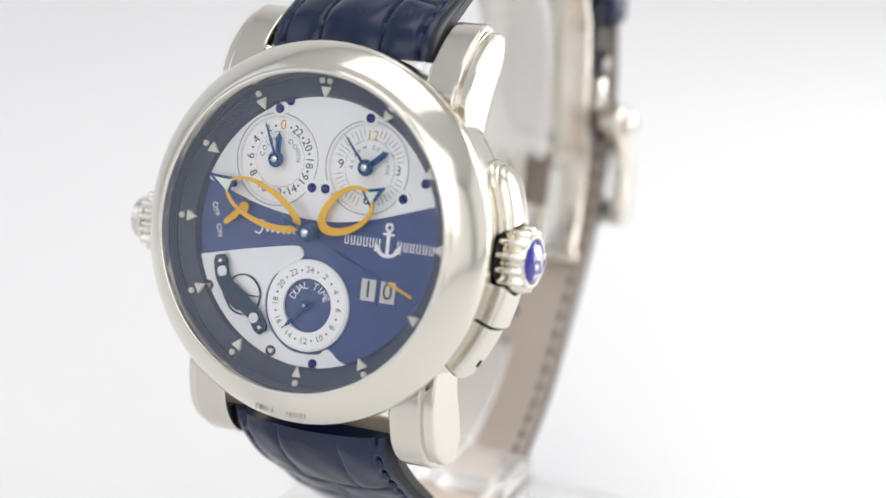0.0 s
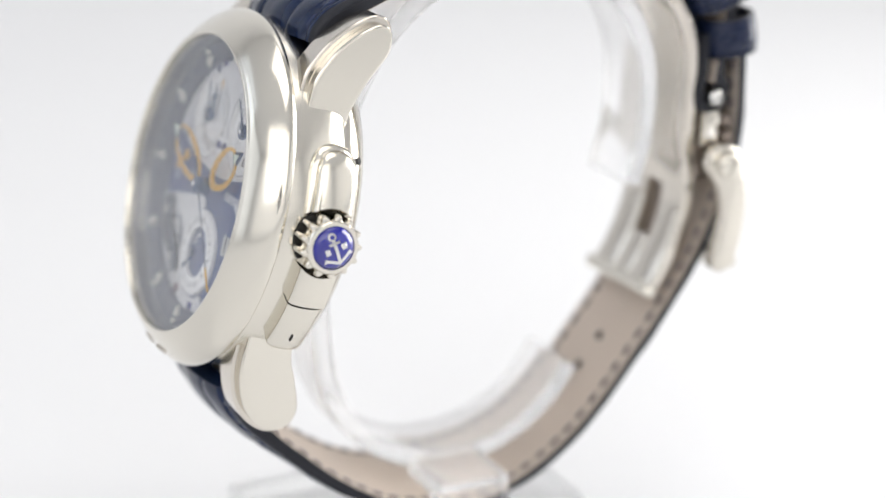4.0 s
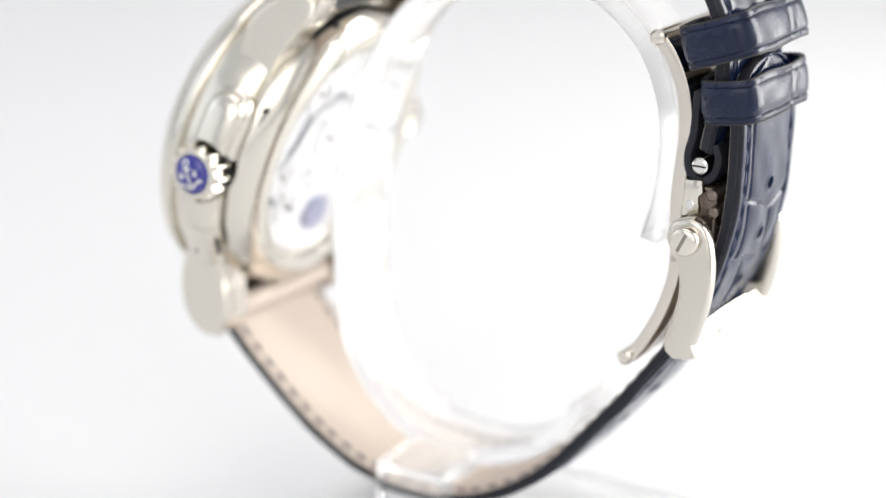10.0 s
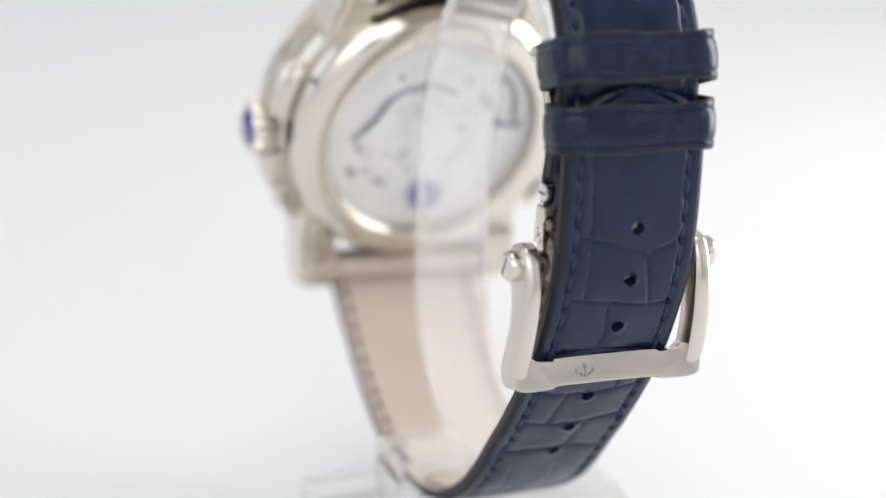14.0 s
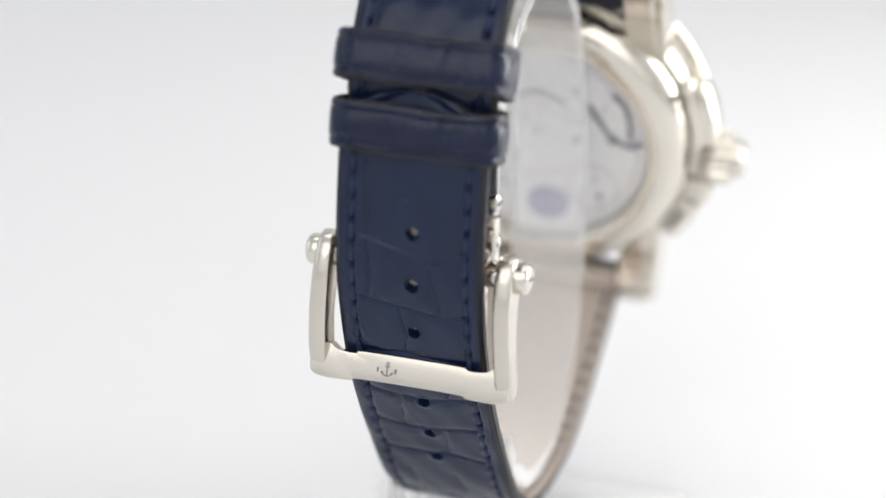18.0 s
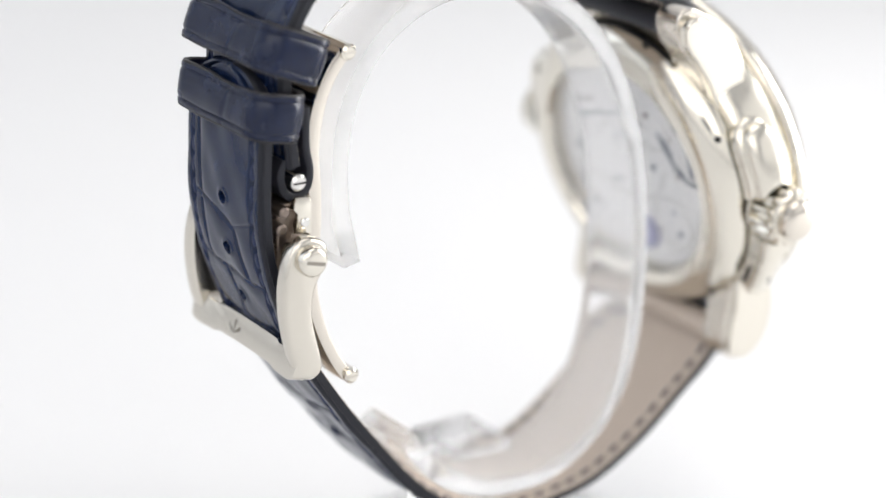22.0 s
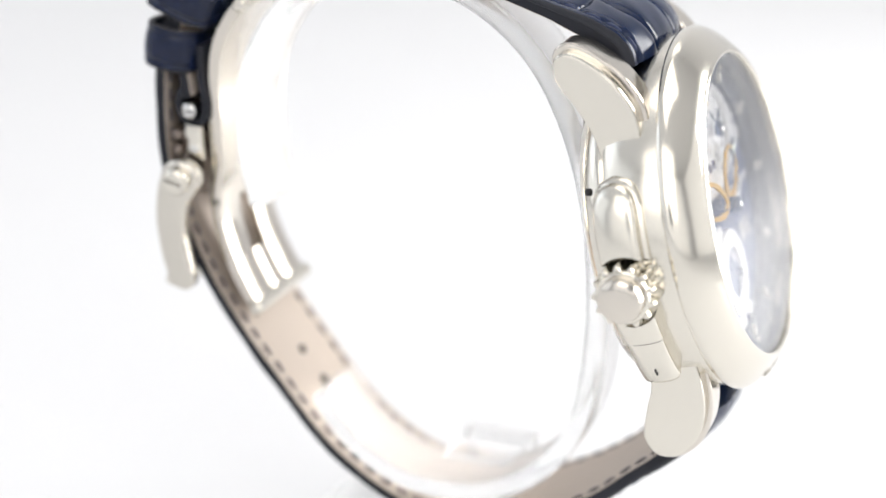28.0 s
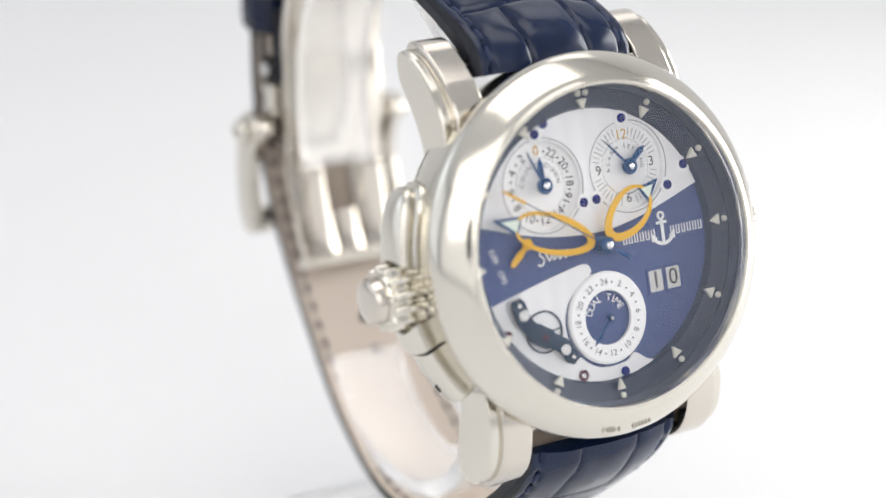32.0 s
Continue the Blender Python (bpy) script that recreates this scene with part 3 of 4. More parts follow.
        part("crown_button", put(lathe(dome, 40)), gold_soft, body, "plain white gold button", CASE)


def anchor_shape(size, depth, straight=False):
    """An anchor: ring, shank, stock, arms and flukes, about 2 * size high; its arms bent or straight."""
    s = size
    bits = [block(-0.09 * s, 0.09 * s, -0.75 * s, 0.62 * s, 0, depth), block(-0.32 * s, 0.32 * s, 0.36 * s, 0.5 * s, 0, depth)]
    r = lathe([(0.13 * s, 0), (0.24 * s, 0), (0.24 * s, depth), (0.13 * s, depth)], 20)
    r.transform(Matrix.Translation((0, 0.8 * s, 0)))
    bits.append(r)
    if straight:
        for k in (1, -1):
            bits.append(slab([(0, -0.66 * s), (k * 0.74 * s, -0.24 * s), (k * 0.86 * s, -0.50 * s), (k * 0.66 * s, -0.48 * s), (0, -0.84 * s)][::k], 0, depth))
        return join(*bits)
    a = lathe([(0.62 * s, 0), (0.8 * s, 0), (0.8 * s, depth), (0.62 * s, depth)], 20, 205, 335)
    bits.append(a)
    for k in (1, -1):
        f = slab([(0, 0.25 * s), (0.2 * s, -0.2 * s), (-0.2 * s, -0.2 * s)], 0, depth)
        f.transform(Matrix.Translation((k * 0.66 * s, -0.28 * s, 0)) @ Matrix.Rotation(radians(k * -25), 4, "Z"))
        bits.append(f)
    return join(*bits)


crown(1, True)
crown(-1, False)

# --- dial
flange = part("flange", lathe([(14.6, -1.2), (14.6, -0.6), (14.75, -0.42), (15.0, 0.1), (17.1, 0.75), (17.3, 0.8), (17.3, -0.5)], 140), flange_blue, watch, "slate blue chapter flange", CASE)


def pierced(outline, holes, h0, h1):
    """A plate with round openings (x, y, radius)."""
    bm = bmesh.new()
    edges = []
    loops = [list(outline)] + [[(x + r * math.cos(2 * math.pi * k / 64), y + r * math.sin(2 * math.pi * k / 64)) for k in range(64)] for x, y, r in holes]
    for lp in loops:
        vs = [bm.verts.new((a, b, h1)) for a, b in lp]
        edges += [bm.edges.new((vs[i], vs[(i + 1) % len(vs)])) for i in range(len(vs))]
    got = bmesh.ops.triangle_fill(bm, use_beauty=True, edges=edges)
    faces = [f for f in got["geom"] if isinstance(f, bmesh.types.BMFace)]
    ext = bmesh.ops.extrude_face_region(bm, geom=faces)
    bmesh.ops.translate(bm, verts=[v for v in ext["geom"] if isinstance(v, bmesh.types.BMVert)], vec=(0, 0, h0 - h1))
    bmesh.ops.recalc_face_normals(bm, faces=bm.faces)
    return bm


CD, AL, DU = (-5.68, 7.4), (5.42, 7.68), (0.02, -8.0)
WELLS = [(CD[0], CD[1], 5.0), (AL[0], AL[1], 4.95)]


def arc(r, a0, a1, n=40):
    """Points on a circle about the dial's centre, angles clockwise from twelve."""
    return [(r * math.sin(radians(a0 + (a1 - a0) * k / n)), r * math.cos(radians(a0 + (a1 - a0) * k / n))) for k in range(n + 1)]


dial = part("dial", pierced(arc(14.75, 0, 357, 119), [(x, y, q + 0.36) for x, y, q in WELLS], -0.8, 0.0), blue_dial, watch, "blue lacquered dial", DIAL)
part("dial_base", disc(14.9, -2.2, -1.6, 80), white_dial, watch, "", DIAL)
low, _ = smooth_path([(14.2, 4.55), (10.5, 3.35), (6, 2.05), (1.5, 1.35), (-3, 1.5), (-8, 2.4), (-14.2, 4.4)], 0.8)
upper_plate = part("upper_plate", pierced(arc(14.73, -72.8, 72.2) + [(p.x, p.y) for p in low], WELLS, 0.004, 0.22), ribbed, dial, "ribbed silver plate", DIAL)
edge_in, _ = smooth_path([(-14.3, -4.15), (-8, -2.75), (-2.6, -1.75), (-1.5, -1.95), (-1.2, -2.8), (-2.6, -3.9), (-4.6, -5.4), (-5.4, -8.1), (-4.5, -11), (-1.8, -13.1), (1.6, -13.2), (2.9, -12.4), (4.4, -13.4), (5.6, -13.8)], 0.5)
lower_plate = part("lower_plate", pierced([(p.x, p.y) for p in edge_in] + arc(14.73, 157.9, 253.8), [], 0.0, 0.22), ribbed, dial, "ribbed silver plate", DIAL)


def subdial(name, cx, cy, r, label):
    base = part(name, disc(r, -0.75, -0.32, 72, 0.06, cx, cy), white_dial, watch, label, WELL)
    part("raised_rim", ring(r - 0.24, r + 0.0, -0.5, 0.24, 72, cx, cy), white_dial, base, "", WELL)
    part("well_wall", ring(r + 0.02, r + 0.34, -0.5, 0.07, 72, cx, cy), steel, base, "", WELL)
    # grey ring painted for the shadow gap between rim and plate
    part("rim_shade", ring(r + 0.02, r + 0.13, 0.2, 0.32, 72, cx, cy), rim_shade_grey, base, "thin grey ring painted as the rim's shadow", WELL)
    part("inner_groove", ring(r * 0.6, r * 0.62, -0.33, -0.28, 60, cx, cy), steel, base, "", WELL)
    return base


def needle(name, cx, cy, h, length, angle, w0, w1, mat, parent, tail=0.0, hub=0.55, label="", m=None):
    """A straight hand with its hub; angle clockwise from twelve."""
    b = slab([(-w0, -tail), (w0, -tail), (w1, length * 0.8), (0.02, length), (-w1, length * 0.8)], h, h + 0.14, 0.03, 1)
    b = join(b, disc(hub, h - 0.1, h + 0.3, 28, 0.08), disc(hub * 0.45, h + 0.3, h + 0.5, 20, 0.06))
    b.transform(Matrix.Translation((cx, cy, 0)) @ Matrix.Rotation(radians(-angle), 4, "Z"))
    hand = part(name, b, mat, parent, label, m or WELL)
    if hub > 0.65 or m:
        part("hub_cap", lathe([(0, h + 0.45), (hub * 0.42, h + 0.45), (hub * 0.40, h + 0.56), (hub * 0.2, h + 0.66), (0, h + 0.68)], 20), steel, hand, "tiny polished cap", (m or WELL) @ Matrix.Translation((cx, cy, 0)))
    return hand


countdown = subdial("countdown_subdial", CD[0], CD[1], 5.0, "silvered countdown counter marked 0 to 22")
items = []
for k in range(1, 12):
    v = 24 - 2 * k
    a = 30 * k
    items.append((str(v), 1.34, CD[0] + 3.7 * math.sin(radians(a)), CD[1] + 3.7 * math.cos(radians(a)), -0.31, -a + (180 if 100 < a < 260 else 0)))
part("numerals", lettering(items, 0.03), print_dark, countdown, "dark printed numerals", WELL)
part("zero", lettering([("0", 1.55, CD[0], CD[1] + 3.75, -0.31, 0)], 0.03), print_gold, countdown, "gold printed zero", WELL)
part("dots", join(*[disc(0.13, -0.34, -0.29, 10, 0, CD[0] + 3.7 * math.sin(radians(15 + 30 * k)), CD[1] + 3.7 * math.cos(radians(15 + 30 * k))) for k in range(12)]), print_dark, countdown, "", WELL)
part("lettering", lettering(arc_text("COUNT DOWN", CD[0], CD[1], 2.3, 2, 18.5, 0.78, -0.31), 0.02), print_grey, countdown, "small grey capitals", WELL)
needle("countdown_minute_hand", CD[0], CD[1], 0.55, 4.3, -24, 0.18, 0.10, blued, countdown, 0.5, 0.9)
needle("countdown_hour_hand", CD[0], CD[1], 0.25, 3.0, -1, 0.30, 0.34, blued, countdown, 0.2, 0.7)

alarm = subdial("alarm_subdial", AL[0], AL[1], 4.95, "silvered alarm counter marked 12, 3, 6 and 9")
part("numerals", lettering([("3", 1.5, AL[0] + 3.5, AL[1], -0.31, 0), ("6", 1.5, AL[0], AL[1] - 3.5, -0.31, 0), ("9", 1.5, AL[0] - 3.5, AL[1], -0.31, 0)], 0.03), print_dark, alarm, "dark printed numerals", WELL)
part("twelve", lettering([("12", 1.6, AL[0], AL[1] + 3.45, -0.31, 0)], 0.03), print_gold, alarm, "gold printed twelve", WELL)
ticks = []
for k in range(48):
    a = 7.5 * k
    if min(a % 90, 90 - a % 90) < 14:
        continue
    b = block(-0.03, 0.03, 3.4 if k % 4 else 3.1, 4.3, -0.34, -0.29)
    b.transform(Matrix.Translation((AL[0], AL[1], 0)) @ Matrix.Rotation(radians(-a), 4, "Z"))
    ticks.append(b)
part("ticks", join(*ticks), print_grey, alarm, "", WELL)
part("lettering", lettering(arc_text("ALARM", AL[0], AL[1], 2.2, -58, 18, 0.66, -0.31) + arc_text("SETTING", AL[0], AL[1], 2.2, 52, 15, 0.66, -0.31), 0.02), print_grey, alarm, "small grey capitals", WELL)
needle("alarm_minute_hand", AL[0], AL[1], 0.55, 4.4, -42, 0.18, 0.10, blued, alarm, 0.5, 0.9)
needle("alarm_hour_hand", AL[0], AL[1], 0.25, 3.1, 51, 0.30, 0.36, blued, alarm, 0.2, 0.7)

dual_ring = part("dual_time_ring", ring(2.95, 4.85, 0.1, 0.5, 80, DU[0], DU[1]), white_dial, watch, "white 24-hour ring", DIAL)
part("ring_edge", ring(4.83, 5.05, 0.0, 0.4, 80, DU[0], DU[1]), white_dial, dual_ring, "", DIAL)
items = []
for k in range(12):
    v = 24 if k == 0 else 2 * k
    a = 30 * k
    items.append((str(v), 0.98, DU[0] + 3.9 * math.sin(radians(a)), DU[1] + 3.9 * math.cos(radians(a)), 0.5, -a + (180 if 100 < a < 260 else 0)))
part("numerals", lettering(items, 0.03), print_grey, dual_ring, "grey printed numerals", DIAL)
part("dots", join(*[disc(0.11, 0.48, 0.54, 10, 0, DU[0] + 3.9 * math.sin(radians(15 + 30 * k)), DU[1] + 3.9 * math.cos(radians(15 + 30 * k))) for k in range(12)]), print_dark, dual_ring, "", DIAL)
part("lettering", lettering(arc_text("DUAL TIME", DU[0], DU[1], 2.18, 0, 16.5, 1.12, 0.06), 0.03), print_white, dial, "white capitals on the dual time disc", DIAL)
needle("dual_time_hand", DU[0], DU[1], 0.75, 3.6, 222, 0.13, 0.22, blued, dual_ring, 0.3, 0.5, m=DIAL)


def index_marks():
    """Hour markers on the flange: a triangle and a dot, two dots at twelve."""
    for k in range(12):
        a = 30 * k
        rot = Matrix.Rotation(radians(-a), 4, "Z") @ Matrix.Rotation(radians(0), 4, "X")
        s = 1.0 if k != 6 else 0.8
        tri = slab([(-0.62 * s, 15.82), (0.62 * s, 15.82), (0, 14.62)], 0.25, 0.70, 0.05, 1)
        tri.transform(rot)
        part("hour_triangle", tri, ivory, flange, "raised ivory triangle", CASE)
        for dx in ((-0.48, 0.48) if k == 0 else (0,)):
            d = disc(0.33, 0.4, 0.88, 20, 0.1, dx, 16.48)
            d.transform(rot)
            part("hour_dot", d, ivory, flange, "ivory dot", CASE)


index_marks()
for cx, cy in ((-4.7, 13.9), (-5.95, 12.95), (5.3, 13.0), (-0.95, 4.8), (0.7, 4.85), (10.2, 4.85), (12.65, 6.75), (1.35, -14.2), (-10.9, 4.2)):
    if cy > 0 and cy < 13.5 and cx > -10:
        part("screw_boss", ring(0.55, 0.92, 0.2, 0.34, 28, cx, cy), white_dial, upper_plate, "", DIAL)
    sc = part("dial_screw", disc(0.5, 0.15, 0.5, 24, 0.08, cx, cy), blue_screw, watch, "small blued screw", DIAL)
    part("slot", block(cx - 0.4, cx + 0.4, cy - 0.06, cy + 0.06, 0.47, 0.52), dark_gap, sc, "", DIAL)
for cx, cy in ((-4.0, -13.55), (-12.75, -7.5)):
    j = part("jewel_setting", ring(0.3, 0.62, 0.2, 0.42, 28, cx, cy), ruby, watch, "ruby bearing", DIAL)
    part("pivot", disc(0.3, 0.2, 0.38, 16, 0.05, cx, cy), steel, j, "", DIAL)

# date windows
for x0, ch in ((6.1, "1"), (8.45, "0")):
    w = part("date_window", block(x0 - 0.16, x0 + 2.11, -6.85, -3.92, 0.0, 0.12, 0.03), blue_dial, watch, "recessed date frame", DIAL)
    part("date_card", block(x0 + 0.12, x0 + 1.85, -6.5, -4.15, 0.08, 0.15), date_white, w, "white date card", DIAL)
    part("date_numeral", lettering([(ch, 2.6, x0 + 0.97, -5.3, 0.16, 0)], 0.03), print_dark, w, "black date numeral", DIAL)

# maker's mark drawn as plain shapes, an anchor between two rows of bars
emblem = anchor_shape(2.05, 0.18)
emblem.transform(Matrix.Translation((8.85, 0.0, 0.0)))
emblem = part("anchor_emblem", emblem, white_dial, dial, "applied silver anchor", DIAL)
for x0, n, w in ((3.55, 6, 0.36), (9.95, 6, 0.36)):
    for k in range(n):
        cx = x0 + 0.76 * k
        part("maker_bar", join(block(cx, cx + 0.13, -0.72, 0.28, 0.0, 0.05), block(cx + w, cx + w + 0.15, -0.72, 0.28, 0.0, 0.05), block(cx + 0.13, cx + w, -0.72, -0.62, 0.0, 0.045)), print_white, dial, "plain white bar of the maker's mark", DIAL)
# the script under the hands, as a plain flourish
fl, _ = smooth_path([(-7.7, -0.75), (-7.1, -0.95), (-6.75, -0.3), (-7.25, 0.2), (-6.85, 0.55), (-6.4, 0.1), (-6.1, -0.6), (-5.75, -0.05), (-5.45, -0.6), (-5.05, -0.1), (-4.75, -0.65), (-4.3, -0.1), (-4.0, -0.65), (-3.75, 0.25), (-3.45, -0.55), (-3.0, -0.15), (-2.65, -0.55)], 0.1)
fb = bmesh.new()
prev = None
for p, q in zip(fl, normals_of(fl)):
    pair = (fb.verts.new((p.x + q.x * 0.1, p.y + q.y * 0.1, 0.04)), fb.verts.new((p.x - q.x * 0.1, p.y - q.y * 0.1, 0.04)))
    if prev:
        fb.faces.new((prev[0], prev[1], pair[1], pair[0]))
    prev = pair
part("script_flourish", fb, print_white, dial, "illegible white script", DIAL)
part("lettering", lettering([("OFF", 0.95, -12.95, 1.05, 0.05, -73), ("ON", 0.95, -12.2, -1.25, 0.05, -73)], 0.03), print_white, dial, "white OFF and ON", DIAL)
part("lettering", join(block(-2.3, -0.6, -14.75, -14.45, 0.22, 0.26), block(1.9, 3.4, -14.7, -14.4, 0.22, 0.26)), print_white, dial, "tiny illegible maker's line", DIAL)


# balance bridge in the lower cut-out
def bridge():
    hole = part("balance_wheel", lathe([(2.12, 0.22), (2.3, 0.22), (2.3, 0.40), (2.12, 0.40)], 48), bridge_blue, watch, "dark balance wheel", DIAL @ Matrix.Translation((-8.2, -7.9, 0)))
    part("balance_spoke", block(-10.3, -6.1, -7.97, -7.83, 0.24, 0.38), bridge_blue, hole, "", DIAL)
    path, _ = smooth_path([(-11.2, -4.4), (-10.7, -6.2), (-9.4, -7.8), (-7.8, -8.8), (-6.3, -9.8), (-5.3, -11.2)], 0.3)
    nrm = normals_of(path)
    w = [0.85 + (0.25 if abs(k / (len(path) - 1) - 0.5) < 0.12 else 0) for k in range(len(path))]
    left = [(p.x + q.x * a, p.y + q.y * a) for p, q, a in zip(path, nrm, w)]
    right = [(p.x - q.x * a, p.y - q.y * a) for p, q, a in zip(path, nrm, w)]
    c0, c1 = path[0], path[-1]
    t0, t1 = (path[0] - path[1]).normalized(), (path[-1] - path[-2]).normalized()
    end = [(c1.x + t1.x * 0.6 + nrm[-1].x * s, c1.y + t1.y * 0.6 + nrm[-1].y * s) for s in (0.5, -0.5)]
    start = [(c0.x + t0.x * 0.6 + nrm[0].x * s, c0.y + t0.y * 0.6 + nrm[0].y * s) for s in (-0.5, 0.5)]
    br = part("balance_bridge", slab(left + end + right[::-1] + start, 0.5, 0.95, 0.1), bridge_blue, watch, "curved dark blue bridge", DIAL)
    for cx, cy, r in ((-10.75, -5.6, 0.62), (-6.2, -10.2, 0.62), (-11.15, -4.5, 0.25), (-5.35, -11.15, 0.25)):
        part("bridge_screw", disc(r, 0.9, 1.06, 24, 0.05, cx, cy), steel, br, "polished steel screw", DIAL)
    part("jewel", disc(0.35, 0.9, 1.0, 20, 0.05, -8.5, -8.4), ruby, br, "", DIAL)


bridge()


# --- main hands
def loop_hand(name, angle, h, v0, v1, half, tip, base, thick0, thick1, label):
    """A hand with a blued stem, an amber loop and a pale arrow head."""
    bm = bmesh.new()
    n = 64
    vm, hl = (v0 + v1) / 2, (v1 - v0) / 2
    rows = []
    for k in range(n):
        a = 2 * math.pi * k / n
        v, x = vm - hl * math.cos(a), half * math.sin(a) * (1 - 0.12 * math.cos(a))
        f = 0.5 + 0.5 * math.cos(a)
        th = thick1 + (thick0 - thick1) * f ** 1.1
        # inner edge drawn in towards the middle
        k2 = 1 - th / max(half, 0.6)
        vi, xi = vm + (v - vm) * (1 - th / hl), x * k2
        rows.append([bm.verts.new((x, v, h)), bm.verts.new((xi, vi, h)), bm.verts.new((xi, vi, h + 0.22)), bm.verts.new((x, v, h + 0.22))])
    for p, q in zip(rows, rows[1:] + rows[:1]):
        for i in range(4):
            bm.faces.new((p[i], q[i], q[(i + 1) % 4], p[(i + 1) % 4]))
    bmesh.ops.recalc_face_normals(bm, faces=bm.faces)
    rot = Matrix.Rotation(radians(-angle), 4, "Z")
    stem = join(slab([(-0.42, -0.6), (0.42, -0.6), (0.3, v0 + 0.5), (-0.3, v0 + 0.5)], h, h + 0.2, 0.04, 1), disc(1.0, h - 0.15, h + 0.25, 32, 0.08))
    stem.transform(rot)
    hand = part(name, stem, blued, watch, label, CASE)
    bm.transform(rot)
    part("amber_loop", bm, orange, hand, "amber enamelled loop", CASE)
    w = 1.12
    f = join(slab([(-w, base), (w, base), (0.0, tip)], h, h + 0.2, 0.0))
    f.transform(rot)
    part("arrow_frame", f, blued, hand, "", CASE)
    f = slab([(-w + 0.42, base + 0.25), (w - 0.42, base + 0.25), (0, tip - 0.95)], h + 0.15, h + 0.26)
    f.transform(rot)
    part("arrow_fill", f, lume, hand, "pale luminous filling", CASE)


loop_hand("hour_hand", 54.8, 0.4, 1.1, 8.4, 2.35, 10.2, 7.6, 1.0, 0.34, "blued hour hand with amber loop and pale arrow")
loop_hand("minute_hand", -69.3, 0.95, 1.3, 11.6, 2.2, 14.3, 10.9, 0.9, 0.30, "blued minute hand with amber loop and pale arrow")
hh = part("hand_hub", disc(0.92, 1.1, 2.05, 28, 0.2), blued, watch, "", CASE)
part("hub_cap", lathe([(0, 2.0), (0.45, 2.0), (0.42, 2.16), (0.2, 2.28), (0, 2.3)], 20), steel, hh, "tiny polished cap", CASE)
b = join(disc(0.62, 0.55, 0.85, 24, 0.06), slab([(-0.34, 0), (0.34, 0), (0.28, 1.1), (0.42, 1.3), (0.3, 2.9), (0, 3.1), (-0.3, 2.9), (-0.42, 1.3), (-0.28, 1.1)], 0.6, 0.82, 0.05, 1))
b.transform(Matrix.Translation((-8.95, 1.7, 0)) @ Matrix.Rotation(radians(-229), 4, "Z"))
part("alarm_switch_hand", b, orange, watch, "small amber on-off pointer", DIAL)

# sweeping seconds hand, built round its own pivot
sec = slab([(-0.07, -3.2), (0.07, -3.2), (0.05, 11.4), (-0.05, 11.4)], 1.5, 1.6)
sec = join(sec, slab([(-0.3, -3.6), (0.3, -3.6), (0.2, -1.2), (-0.2, -1.2)], 1.49, 1.61), disc(0.4, 1.45, 1.75, 20, 0.05))
sec.transform(MM)
sme = bpy.data.meshes.new("seconds_hand")
sec.to_mesh(sme)
sec.free()
sme.materials.append(blued)
seconds_hand = new("seconds_hand", sme)
seconds_hand.parent = watch
tagged(seconds_hand, "thin blued sweep seconds hand with an amber tip")
tipb = slab([(-0.16, 11.2), (0.16, 11.2), (0.12, 14.3), (-0.12, 14.3)], 1.48, 1.63)
tipb.transform(MM)
tme = bpy.data.meshes.new("amber_tip")
tipb.to_mesh(tme)
tipb.free()
tme.materials.append(orange)
tip_ob = new("amber_tip", tme)
tip_ob.parent = seconds_hand


# ---------------------------------------------------------------- strap
def crease(d):
    """A fine crease with softly rounded shoulders."""
    return 0.62 * np.exp(-(d / 0.17) ** 2) + 0.38 * np.exp(-(d / 0.75) ** 2)


def scale_field(x, s, rows, half, seed, seams=()):
    """How deep the creases between the alligator scales run at (x, s); rows: where the cross creases lie; seams: further creases as polylines."""
    rng = np.random.RandomState(seed)
    rows = np.asarray(rows)
    depth = np.zeros_like(x)
    for k, r in enumerate(rows):
        ph, amp, slope = rng.uniform(0, 6.28), rng.uniform(0.2, 0.45), rng.uniform(-0.08, 0.08)
        line = r + amp * np.sin(x * 0.55 + ph) + slope * x
        depth = np.maximum(depth, crease(np.abs(s - line)))
        # lengthwise creases in the row that begins here
        nxt = rows[k + 1] if k + 1 < len(rows) else r + 8
        n = 2 if rng.rand() < 0.5 else 1
        at = [rng.uniform(-0.42, -0.25) * half, rng.uniform(0.25, 0.45) * half] if n == 2 else [rng.uniform(-0.2, 0.3) * half]
        for c in at:
            lean = rng.uniform(-0.10, 0.10)
            d = np.abs(x - (c + lean * (s - r) + 0.2 * np.sin(s * 0.5 + ph)))
            inside = (s > line) & (s < nxt + 0.4)
            depth = np.maximum(depth, crease(d) * inside * 0.5)
    for poly in seams:
        for (xa, sa), (xb, sb) in zip(poly, poly[1:]):
            vx, vs = xb - xa, sb - sa
            f = np.clip(((x - xa) * vx + (s - sa) * vs) / (vx * vx + vs * vs), 0, 1)
            depth = np.maximum(depth, crease(np.hypot(x - xa - f * vx, s - sa - f * vs)))
    return depth


